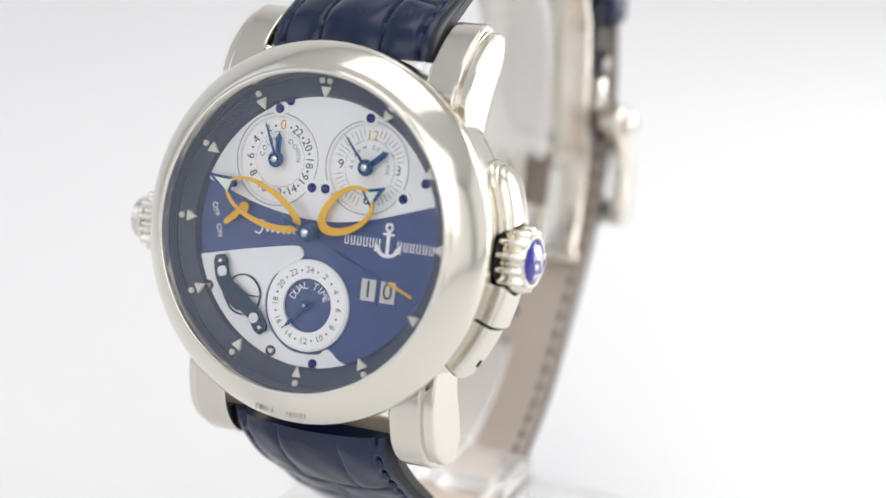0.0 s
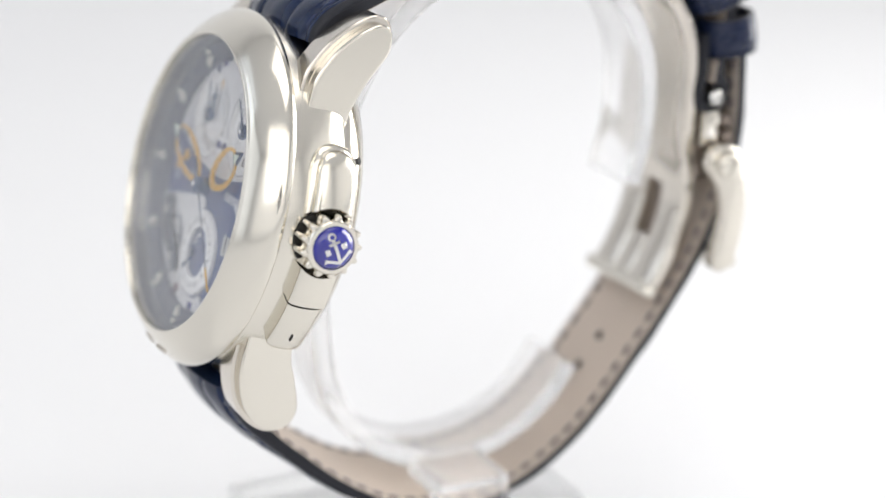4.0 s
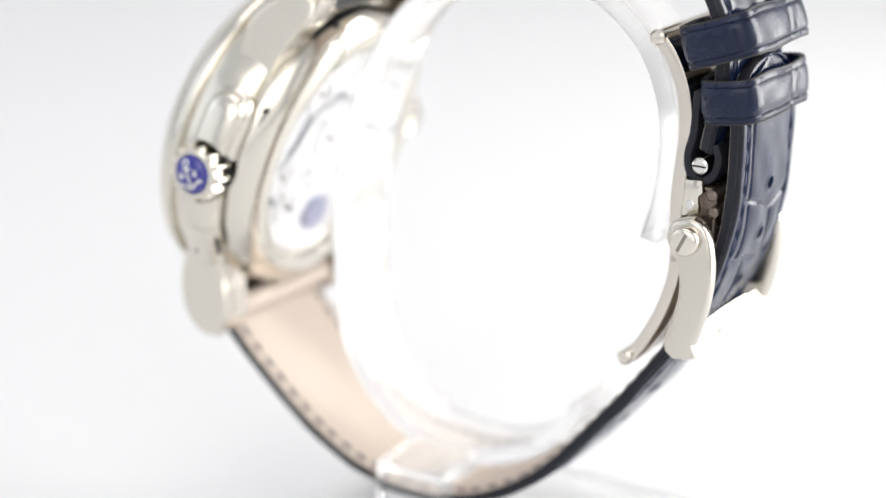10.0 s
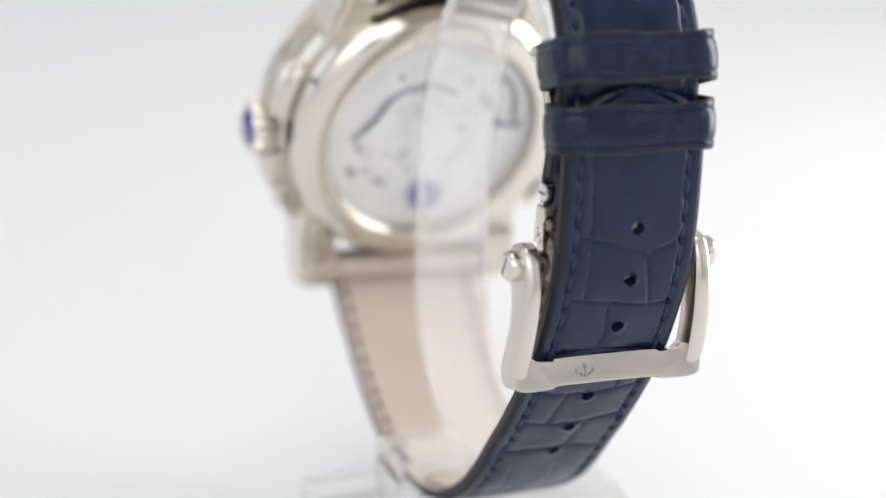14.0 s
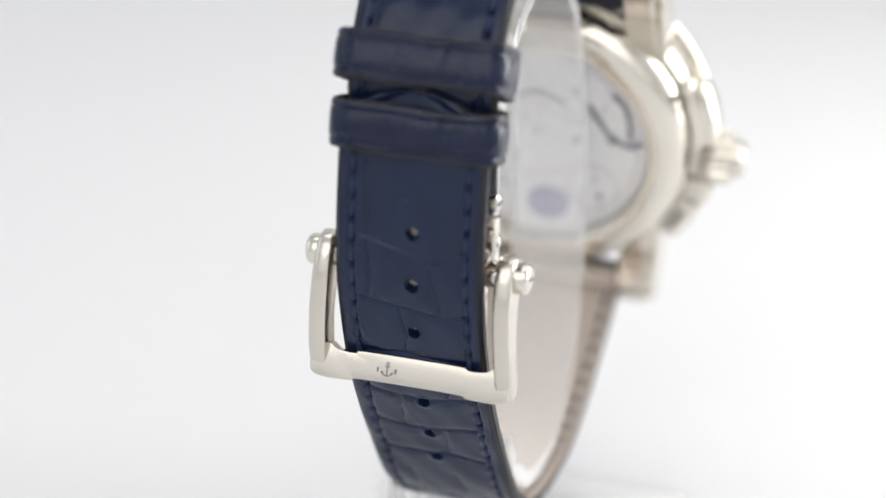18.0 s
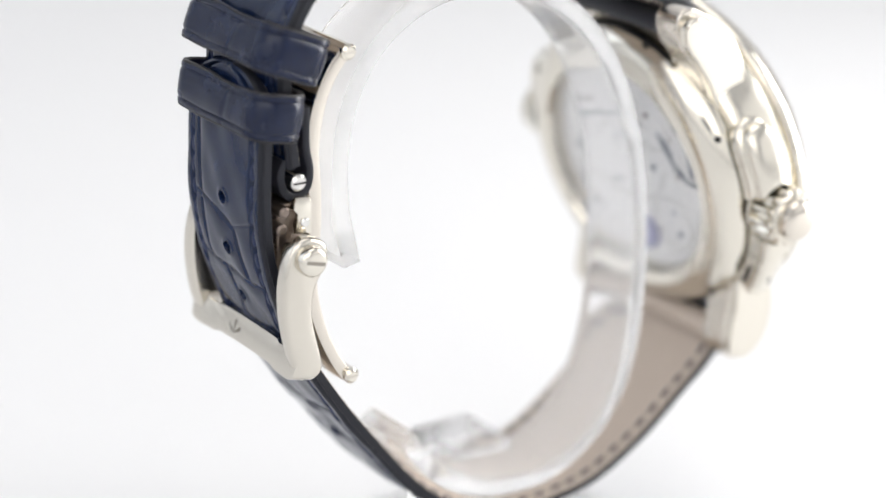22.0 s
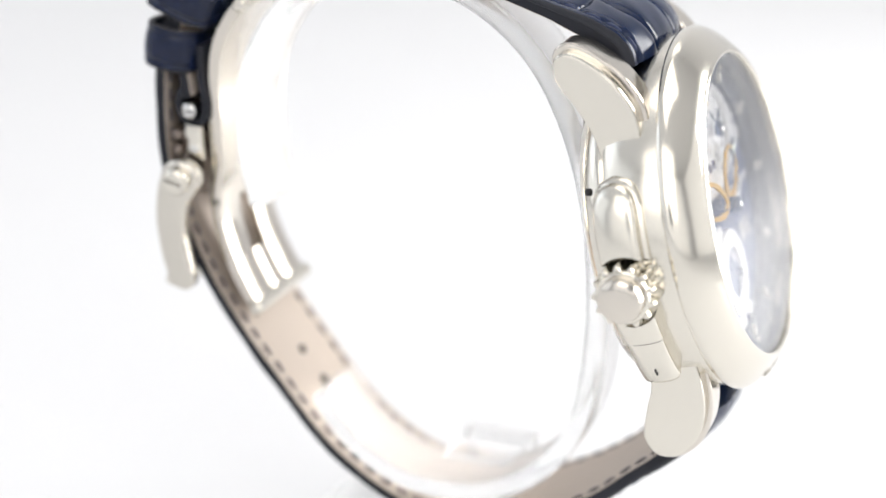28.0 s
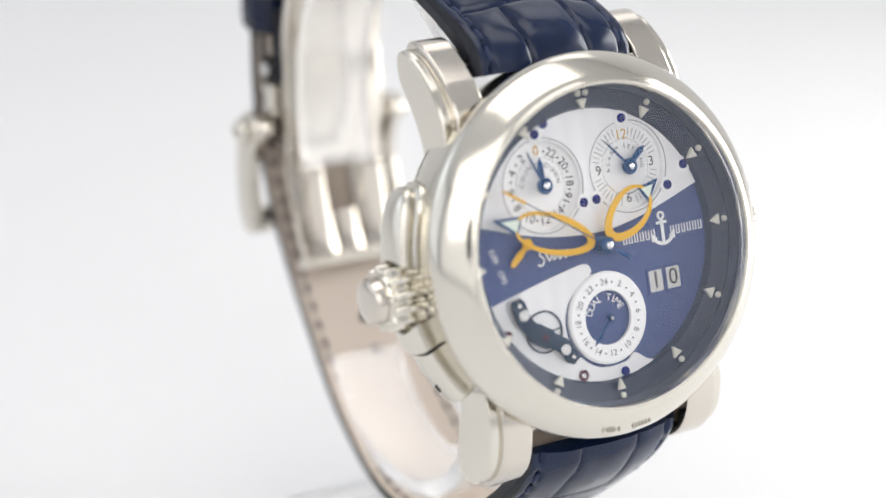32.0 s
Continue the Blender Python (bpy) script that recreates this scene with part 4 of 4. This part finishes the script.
def strap_layers(prefix, pts, out, width, thick, crown, rows, holes, seed, stitch_from, stitch_to, label, parent, crease_depth=0.30, seams=(), lining_label="beige leather lining", twist=lambda f: 0.0):
    """Leather face, painted edges, lining and stitching of one strap length. pts: its outer face in (y, z); out: which side of the path is outside."""
    step = 0.20
    path, ds = smooth_path(pts, step)
    nrm = normals_of(path)
    n, nx = len(path), 92
    total = ds * (n - 1)
    S = np.arange(n) * ds
    hw = np.array([width(s / total) / 2 for s in S])
    th = np.array([thick(s / total) for s in S])
    cr = np.array([crown(s / total) for s in S])
    P = np.array([(p.x, p.y) for p in path])
    N = np.array([(q.x * out, q.y * out) for q in nrm])
    tw = np.array([twist(s / total) for s in S])
    f = np.linspace(-1, 1, nx + 1)
    X = hw[:, None] * f[None, :]
    SS = np.repeat(S[:, None], nx + 1, 1)
    h = cr[:, None] * (1 - np.abs(f[None, :]) ** 2.4) - 0.55 * np.maximum(0, (np.abs(f[None, :]) - 0.93) / 0.07) ** 2
    h = h - crease_depth * scale_field(X, SS, rows, float(hw.mean()), seed, seams) * np.clip((0.84 - np.abs(f[None, :])) / 0.06, 0, 1)
    gut = np.exp(-((np.abs(X) - (hw[:, None] - 1.75)) / 0.32) ** 2)
    h = h - 0.38 * gut * (1 + 0.5 * np.sin(SS * 2 * np.pi / 2.55))
    h = h + 0.035 * (np.sin(X * 0.9 + SS * 0.37) + np.sin(SS * 0.61 - X * 0.5 + seed) + np.sin(X * 1.3 - SS * 0.83 + 2))
    for hy, r in holes:
        d = np.hypot(X + 0.6 * min(1.0, max(0.0, (hy - 0.5) * 3)), SS - hy * total)
        h = np.where(d < r, h - 1.1, h + 0.10 * np.exp(-((d - r * 1.35) / 0.25) ** 2))

    def strip(name, mat, lab):
        verts, faces = [], []
        for i in range(n):
            for j in range(nx + 1):
                verts.append((X[i, j], P[i, 0] + N[i, 0] * h[i, j], P[i, 1] + N[i, 1] * h[i, j] - tw[i] * X[i, j]))
        base = len(verts)
        for i in range(n):
            for sx in (-1, 1):
                w = -0.5 * th[i]
                verts.append((sx * hw[i], P[i, 0] + N[i, 0] * w, P[i, 1] + N[i, 1] * w - tw[i] * sx * hw[i]))
        for i in range(n - 1):
            for j in range(nx):
                a = i * (nx + 1) + j
                faces.append((a, a + 1, a + nx + 2, a + nx + 1))
            b = base + 2 * i
            faces.append((i * (nx + 1), (i + 1) * (nx + 1), b + 2, b))
            faces.append((i * (nx + 1) + nx, b + 1, b + 3, (i + 1) * (nx + 1) + nx))
            faces.append((b, b + 2, b + 3, b + 1))
        faces.append((*range(0, nx + 1), base + 1, base))
        e = (n - 1) * (nx + 1)
        faces.append((*range(e + nx, e - 1, -1), base + 2 * (n - 1), base + 2 * (n - 1) + 1))
        me = bpy.data.meshes.new(name)
        me.from_pydata(verts, [], faces)
        bm = bmesh.new()
        bm.from_mesh(me)
        bpy.data.meshes.remove(me)
        bmesh.ops.recalc_face_normals(bm, faces=bm.faces)
        return part(name, bm, mat, parent, lab)

    face = strip(prefix, leather, label)
    # the rim outside the stitching is painted dark
    face.data.materials.append(leather_edge)
    rim = max(2, round(nx * 0.035))
    for i in range(n - 1):
        for j in (*range(rim), *range(nx - rim, nx), nx, nx + 1, nx + 2):
            face.data.polygons[i * (nx + 3) + j].material_index = 1

    def side_layer(name, w0, w1, half_of, mat, lab, sides=None):
        bm = bmesh.new()
        rings = []
        for i in range(13, n, 4):
            a, b = w0 * th[i], w1 * th[i]
            if sides:
                xs = (sides * (hw[i] - 0.4), sides * (hw[i] + 0.07))
            else:
                xs = (-hw[i] + half_of, hw[i] - half_of)
            ring_v = [(xs[0], a), (xs[1], a), (xs[1], b), (xs[0], b)]
            rings.append([bm.verts.new((x, P[i, 0] + N[i, 0] * w, P[i, 1] + N[i, 1] * w - tw[i] * x)) for x, w in ring_v])
        for p, q in zip(rings, rings[1:]):
            for k in range(4):
                bm.faces.new((p[k], q[k], q[(k + 1) % 4], p[(k + 1) % 4]))
        bm.faces.new(rings[0])
        bm.faces.new(rings[-1][::-1])
        bmesh.ops.recalc_face_normals(bm, faces=bm.faces)
        return part(name, bm, mat, watch if lab == lining_label else face, lab)

    side_layer("strap_edge", -0.28, -0.92, 0, leather_edge, "black painted edge", 1)
    side_layer("strap_edge", -0.28, -0.92, 0, leather_edge, "black painted edge", -1)
    liner = side_layer("lining", -0.48, -1.0, 0.12, lining, lining_label)
    # stitches
    proto = lathe([(0, -0.95), (0.16, -0.86), (0.32, -0.5), (0.36, 0), (0.32, 0.5), (0.16, 0.86), (0, 0.95)], 6)
    for v in proto.verts:
        v.co = Vector((v.co.x, v.co.z, v.co.y * 0.7))
    proto.transform(MM)
    me_out = bpy.data.meshes.new("stitch")
    proto.to_mesh(me_out)
    proto.free()
    me_in = me_out.copy()
    me_out.materials.append(thread)
    me_in.materials.append(thread_dark)
    pos = stitch_from * total
    while pos < stitch_to * total:
        i = min(n - 1, int(pos / ds))
        t = P[min(i + 1, n - 1)] - P[max(i - 1, 0)]
        ang = math.atan2(t[1], t[0])
        for sx in (-1, 1):
            for me, inset, w, par in ((me_out, 1.75, cr[i] * (1 - (1 - 1.75 / hw[i]) ** 2.4) - 0.24, face), (me_in, 1.35, -th[i] - 0.03, liner)):
                ob = new("stitch", me)
                ob.parent = par
                y, z = P[i, 0] + N[i, 0] * w, P[i, 1] + N[i, 1] * w - tw[i] * sx * (hw[i] - inset)
                ob.location = Vector((sx * (hw[i] - inset), y, z - STRAP_LOW)) * 0.001 - par.location
                ob.rotation_euler = (ang, 0, 0)
        pos += 2.55
    # bottoms of the holes
    for hy, r in holes:
        i = min(n - 1, int(hy * total / ds))
        q = Vector((N[i, 0], N[i, 1]))
        b = disc(r * 1.02, -0.9, -0.8, 20)
        b.transform(Matrix.Translation((-0.6 * min(1.0, max(0.0, (hy - 0.5) * 3)), P[i, 0], P[i, 1])) @ Vector((0, q.x, q.y)).to_track_quat("Z", "Y").to_matrix().to_4x4())
        part("buckle_hole", b, dark_gap, face, "")
    return face, liner


LOWER = [(-33.6, -92.8), (-33.3, -94.6), (-31.6, -97.4), (-28.8, -100.4), (-25.4, -103.4), (-21.6, -106.8), (-17.2, -109.9), (-12.6, -112.3), (-7.7, -113.5), (-1, -113.9), (4.5, -113.0), (9.2, -110.9), (13.4, -108.0),
         (16.3, -105.3), (19.1, -102.1), (22.0, -98.5), (25.0, -94.8), (28.3, -90.2), (31.0, -85.9), (33.6, -80.2), (35.7, -74.0), (36.4, -68.0), (36.4, -62.0), (36.1, -57.0), (35.6, -53.0)]


def lower_twist(f):
    """How far the free hanging strap leans over to the crown's side."""
    return 0.02 * min(1.0, f / 0.1) * min(1.0, max(0.0, (0.58 - f) / 0.2))


def lower_width(f):
    w = 20.2 - 4.2 * min(1, f / 0.45)
    return w * max(0.10, math.sqrt(max(0.0, 1 - ((f - 0.955) / 0.045) ** 2))) if f > 0.955 else w


def lower_thick(f):
    return 1.75 - 0.3 * min(1, f / 0.1)


low_path, low_ds = smooth_path(LOWER, 0.3)
LOW_LEN = low_ds * (len(low_path) - 1)


def along(y, z):
    """How far along the lower strap a place lies, 0 to 1."""
    i = min(range(len(low_path)), key=lambda k: (low_path[k] - Vector((y, z))).length)
    return i * low_ds / LOW_LEN


HOLES = [(along(36.9, -68.05), 0.62), (along(36.1, -73.96), 0.62), (along(34.0, -79.9), 0.62), (along(28.8, -90.5), 0.62), (along(25.0, -96.0), 0.62), (along(21.9, -100.75), 0.62)]
lower_rows = [10, 16.5, 23, 29.5, 36, 42.5, 49, 55.5]
TAIL = [[(5.4, -68.7), (1.3, -69.8), (-1.9, -71.1), (-6.0, -69.6)], [(5.4, -76.3), (3.9, -76.6), (-2.7, -77.4), (-6.6, -77.6)], [(-2.3, -71.6), (-2.8, -74.0), (-3.6, -77.1)], [(4.9, -60.0), (4.7, -65.0), (4.5, -69.0)],
        [(4.5, -69.6), (4.2, -73.0), (4.3, -76.4)], [(1.2, -77.3), (0.6, -80.5), (1.0, -83.0)], [(5.8, -83.6), (1.0, -83.0), (-6.0, -83.9)], [(5.8, -89.2), (0.0, -89.9), (-6.2, -89.0)], [(-3.0, -84.0), (-3.4, -89.2)],
        [(5.8, -94.4), (2.0, -95.0), (-6.2, -94.2)], [(2.4, -90.0), (2.8, -94.8)], [(5.8, -99.8), (-1.0, -99.2), (-6.2, -100.2)], [(-2.0, -94.8), (-1.4, -99.2)]]


def on_tail(poly):
    """The same creases by their run along the lower strap."""
    zs = [(p.y, i * low_ds) for i, p in enumerate(low_path) if p.x > 0]
    return [(x, min(zs, key=lambda q: abs(q[0] - z))[1]) for x, z in poly]


lower_strap, lower_lining = strap_layers("lower_strap", LOWER, -1, lower_width, lower_thick, lambda f: 1.85 - 1.5 * min(1, f / 0.32), sorted(lower_rows), HOLES, 11, 0.035, 0.95, "navy alligator strap length with buckle holes", watch, twist=lower_twist, seams=[on_tail(p) for p in TAIL] + [[(-3.6, 0.2), (-3.9, 5.0), (-3.7, 10.0)], [(3.9, 0.2), (3.6, 6.0), (3.8, 10.0)]])
for y, z in ((17.9, -101.0), (20.9, -97.4)):
    b = disc(0.62, -0.06, 0.06, 20)
    b.transform(Matrix.Translation((0, y, z)) @ Vector((0, -0.75, 0.55)).to_track_quat("Z", "Y").to_matrix().to_4x4())
    part("hole_back", b, dark_gap, lower_lining, "")

UPPER = [(-23.2, -53.2), (-22.7, -51.7), (-21.2, -50.1), (-18.6, -48.9), (-15.5, -48.0), (-12.8, -47.2), (-7.4, -45.6), (1.0, -43.3), (9, -41.2), (17, -39.6), (24, -40.0), (29.5, -43.0), (32.6, -47.0), (34.0, -52.0), (34.0, -57.0), (33.3, -61.0), (32.9, -63.6)]
strap_layers("upper_strap", UPPER, 1, lambda f: 20.2 - 4.2 * min(1, f / 0.7), lambda f: 1.5 + 1.4 * max(0.0, 1 - f / 0.15), lambda f: 1.4 - 1.05 * min(1, f / 0.35), [9, 17, 26, 35], [], 5, 0.03, 0.9,
             "navy alligator strap length held by the lugs", watch, crease_depth=0.5, seams=[[(-3.4, 0.2), (-3.7, 5.0), (-3.3, 9.0)], [(4.0, 0.2), (3.7, 5.0), (3.9, 9.0)]])
part("strap_loop", band([(33.0, -62.6), (33.6, -64.2), (33.0, -66.2), (31.6, -66.9), (30.2, -66.0), (29.9, -64.0), (30.4, -61.5), (30.5, -57.0)], 7.6, 1.0, 0.5), leather_edge, watch, "black folded strap end round the clasp pin")


def keeper(name, cy, cz, tilt, h, d_out, d_in, label):
    """A leather keeper: a flattened ring round both strap lengths, with dark worn rims."""
    outline = []
    w, n, r = 9.0, 8, 2.4
    for sx, sy, a0 in ((1, 1, 0), (-1, 1, 90), (-1, -1, 180), (1, -1, 270)):
        c = (sx * (w - r), (d_out - r) if sy > 0 else (d_in + r))
        for k in range(n + 1):
            a = radians(a0 + 90 * k / n)
            outline.append((c[0] + r * math.cos(a), c[1] + r * math.sin(a)))
        if sx * sy > 0:
            for k in range(1, 40):
                outline.append((c[0] - sy * 2 * (w - r) * k / 40, c[1] + sy * r))
    mid_d = (d_out + d_in) / 2
    place = Matrix.Translation((0, cy, cz)) @ Matrix.Rotation(radians(tilt), 4, "X")
    m = len(outline)

    def sweep(prof, lumps):
        bm = bmesh.new()
        rings = []
        for i, (x, d) in enumerate(outline):
            px, pd = outline[i - 1]
            qx, qd = outline[(i + 1) % m]
            ln = math.hypot(qx - px, qd - pd)
            nx_, nd_ = (qd - pd) / ln, -(qx - px) / ln
            front = d > mid_d
            sag = 0.05 * math.sin(x * 0.42 + cz) if front else 0
            ring_v = []
            for rr, zz in prof:
                lump = 0.0
                if front and lumps and rr > 0:
                    lump = 0.05 * math.sin(x * 0.9 + zz * 0.5 + cz) * math.sin(zz * 1.1 + cz) - 0.14 * math.exp(-((x + 2.6 + 0.25 * zz) / 0.22) ** 2) - 0.05 * math.exp(-((x + 4.6 + 0.5 * math.sin(zz * 2)) / 0.2) ** 2)
                ring_v.append(bm.verts.new((x + nx_ * (rr + lump), d + nd_ * (rr + lump), zz * (1 + 0.04 * math.sin(x * 0.5)) + sag)))
            rings.append(ring_v)
        k = len(prof)
        for i in range(m):
            a, b = rings[i], rings[(i + 1) % m]
            for j in range(k):
                bm.faces.new((a[j], b[j], b[(j + 1) % k], a[(j + 1) % k]))
        bmesh.ops.recalc_face_normals(bm, faces=bm.faces)
        bm.transform(place)
        return bm
    e = h / 2
    prof = [(-0.45, -e + 0.1), (0.12, -e + 0.02), (0.26, -e + 0.3), (0.28, -e + 0.62), (0.14, -e + 0.8), (0.27, -e + 1.0), (0.36, -e * 0.5), (0.40, -0.5), (0.40, 0.5), (0.36, e * 0.5), (0.27, e - 1.0), (0.14, e - 0.8), (0.28, e - 0.62),
            (0.26, e - 0.3), (0.12, e - 0.02), (-0.45, e - 0.1)]
    body = part(name, sweep(prof, True), keeper_leather, watch, label)
    for sg in (1, -1):
        part("rim", sweep([(-0.47, sg * (e - 0.14)), (0.10, sg * (e - 0.03)), (0.22, sg * (e - 0.16)), (0.14, sg * (e + 0.05)), (-0.2, sg * (e + 0.08))], False), worn_rim, body, "dark worn rim")
    return body


keeper("fixed_keeper", 32.6, -50.9, 20, 5.0, 4.0, -4.2, "navy leather keeper, worn at the rims")
keeper("free_keeper", 34.2, -57.4, 8, 5.0, 3.2, -3.0, "navy leather keeper, worn at the rims")

# ---------------------------------------------------------------- folding clasp
BLADE = [(24.9, -51.2), (27.0, -53.8), (28.6, -57.5), (29.2, -62.0), (28.9, -66.5), (28.8, -71.0), (29.1, -75.0), (29.1, -77.0)]
blade = part("clasp_blade", band(BLADE, 7.0, 1.7, 0.6, 0.3), gold_soft, watch, "curved white gold clasp blade")
RAIL = [(29.1, -76.2), (28.8, -79.5), (27.6, -83.5), (25.8, -87.2), (24.2, -89.6)]
rail = band(RAIL, 2.6, 1.5, 0.6, 0.3)
rail.transform(Matrix.Translation((-4.4, 0, 0)))
rail = part("clasp_rail", rail, gold_soft, watch, "white gold side rail of the clasp")
twin(rail, (8.8, 0, 0))
part("clasp_bridge", band([(27.2, -84.3), (25.8, -87.2), (24.2, -89.6)], 1.85, 1.4, 0.4, 0.25), gold_soft, watch, "")
for y, z, r in ((25.2, -51.6, 0.92), (23.8, -89.6, 0.92)):
    p = part("clasp_pin", pin(-7.7, 7.7, y, z, r, 0.3), gold, watch, "round polished hinge pin")
    for sx in (1, -1):
        part("pin_slot", block(sx * 7.72 - 0.03, sx * 7.72 + 0.03, y - 0.7, y + 0.7, z - 0.10, z + 0.10), engraving, p, "")
pin2 = part("strap_pin", pin(-8.5, 8.5, 31.8, -65.0, 0.95, 0.25), steel, watch, "slotted steel strap pin")
for sx in (1, -1):
    b = block(sx * 8.52 - 0.04, sx * 8.52 + 0.04, 31.8 - 0.8, 31.8 + 0.8, -65.1, -64.9)
    part("pin_slot", b, dark_gap, pin2, "")
CATCH = [(30.2, -66.8), (32.2, -66.6), (32.4, -68.0), (31.9, -68.6), (32.1, -70.8), (30.0, -71.0)]
for sx in (1, -1):
    c = part("clasp_catch", side_plate(CATCH, min(sx * 6.6, sx * 8.3), max(sx * 6.6, sx * 8.3), 0.2), gold, watch, "small polished catch plate")
    part("rivet", pin(min(sx * 8.2, sx * 8.55), max(sx * 8.2, sx * 8.55), 31.0, -69.6, 0.55, 0.1), steel, c, "")
# housing and buttons take the painted shade from under the strap
part("clasp_box", block(-6.8, 6.8, 30.0, 33.6, -75.5, -67.5, 0.5), clasp_shade, watch, "polished clasp housing")
part("push_button", join(pin(-8.3, 8.3, 33.4, -68.2, 0.65, 0.2), pin(-8.1, 8.1, 33.6, -70.2, 0.65, 0.2)), clasp_shade, watch, "polished release buttons")

ARM = [(31.9, -70.4), (33.4, -70.8), (34.5, -72.4), (35.2, -75.6), (35.2, -79.0), (34.5, -82.9), (33.5, -85.7), (32.4, -86.8), (31.3, -86.9), (30.4, -86.2), (30.3, -84.9), (31.0, -82.0), (31.5, -79.2), (31.2, -76.6), (30.2, -74.7), (29.4, -73.0), (30.0, -71.2)]
arm_path, _ = smooth_path(ARM + ARM[:1], 0.5)
arm_outline = [(p.x, p.y) for p in arm_path[:-1]]


def buckle_arm(sx):
    """One side of the buckle: drawn in towards the pivot, wider apart at the cross bar, with well rounded edges."""
    bm = side_plate(arm_outline, 9.35, 11.35, 0.62, 4)
    for v in bm.verts:
        g = min(1.0, max(0.0, (-72.5 - v.co.z) / 11.0))
        v.co.x = sx * (v.co.x - 0.4 + 0.5 * g)
    bmesh.ops.recalc_face_normals(bm, faces=bm.faces)
    return bm


buckle = part("buckle", join(buckle_arm(1), buckle_arm(-1)), gold_brushed, watch, "brushed white gold buckle frame", WATCH, 30)
bar_path, _ = smooth_path([(-11.3, 0.0), (-11.0, -1.3), (-9.6, -1.75), (-6.4, -1.7), (-5.9, -1.45), (0.0, -1.4), (5.9, -1.45), (6.4, -1.7), (9.6, -1.75), (11.0, -1.3), (11.3, 0.0),
                           (10.9, 1.3), (9.4, 2.1), (8.3, 1.5), (6.3, 1.35), (5.8, 1.62), (0.0, 1.66), (-5.8, 1.62), (-6.3, 1.35), (-8.3, 1.5), (-9.4, 2.1), (-10.9, 1.3), (-11.3, 0.0)], 0.35)
bb = slab([(p.x, p.y) for p in bar_path[:-1]], -0.85, 0.95, 0.5, 4)
for v in bb.verts:
    v.co.z -= 0.0045 * v.co.x * v.co.x
bb.transform(Matrix.Translation((0, 32.4, -85.4)) @ Matrix.Rotation(radians(106), 4, "X"))
bmesh.ops.recalc_face_normals(bb, faces=bb.faces)
cross = part("buckle_bar", bb, gold_brushed, watch, "brushed white gold cross bar", WATCH, 30)
mk = anchor_shape(0.88, 0.06)
for k in (-1.15, 0.85):
    mk = join(mk, block(k, k + 0.22, -0.3, 0.25, 0.0, 0.06))
mk.transform(Matrix.Translation((2.6, 32.4, -85.4)) @ Matrix.Rotation(radians(106), 4, "X") @ Matrix.Rotation(radians(180), 4, "Y") @ Matrix.Translation((0, 0, 0.90)))
part("engraved_anchor", mk, engraved_dark, cross, "small engraved anchor")
for sx in (1, -1):
    s = part("pivot_screw", pin(min(sx * 10.2, sx * 12.4), max(sx * 10.2, sx * 12.4), 32.05, -72.85, 1.72, 0.7, 36), gold, watch, "domed slotted pivot screw")
    b = block(sx * 12.36 - 0.06, sx * 12.36 + 0.06, 32.05 - 1.15, 32.05 + 1.15, -72.85 - 0.2, -72.85 + 0.2)
    b.transform(Matrix.Translation((0, 32.05, -72.85)) @ Matrix.Rotation(radians(65 if sx > 0 else 14), 4, "X") @ Matrix.Translation((0, -32.05, 72.85)))
    part("screw_slot", b, engraved_dark, s, "")
    part("collar", pin(min(sx * 7.6, sx * 9.2), max(sx * 7.6, sx * 9.2), 32.05, -72.85, 1.5, 0.2), gold, buckle, "")


# ---------------------------------------------------------------- the turning table
def motions():
    """The table turns watch and stand; the seconds hand sweeps six degrees a second."""
    walk(watch, [(t, table_pose(a) @ SEAT) for t, a in TURN])
    walk(stand, [(t, table_pose(a) @ pose(-0.00495, 0.00233, 0, 0, 0, -25.23)) for t, a in TURN])
    hub = Matrix.Translation(CASE.translation) @ CASE.to_3x3().normalized().to_4x4()
    walk(seconds_hand, [(t, hub @ pose(0, 0, 0, 0, 0, -(111.5 + 6.0 * t))) for t in range(0, 33, 4)])


motions()
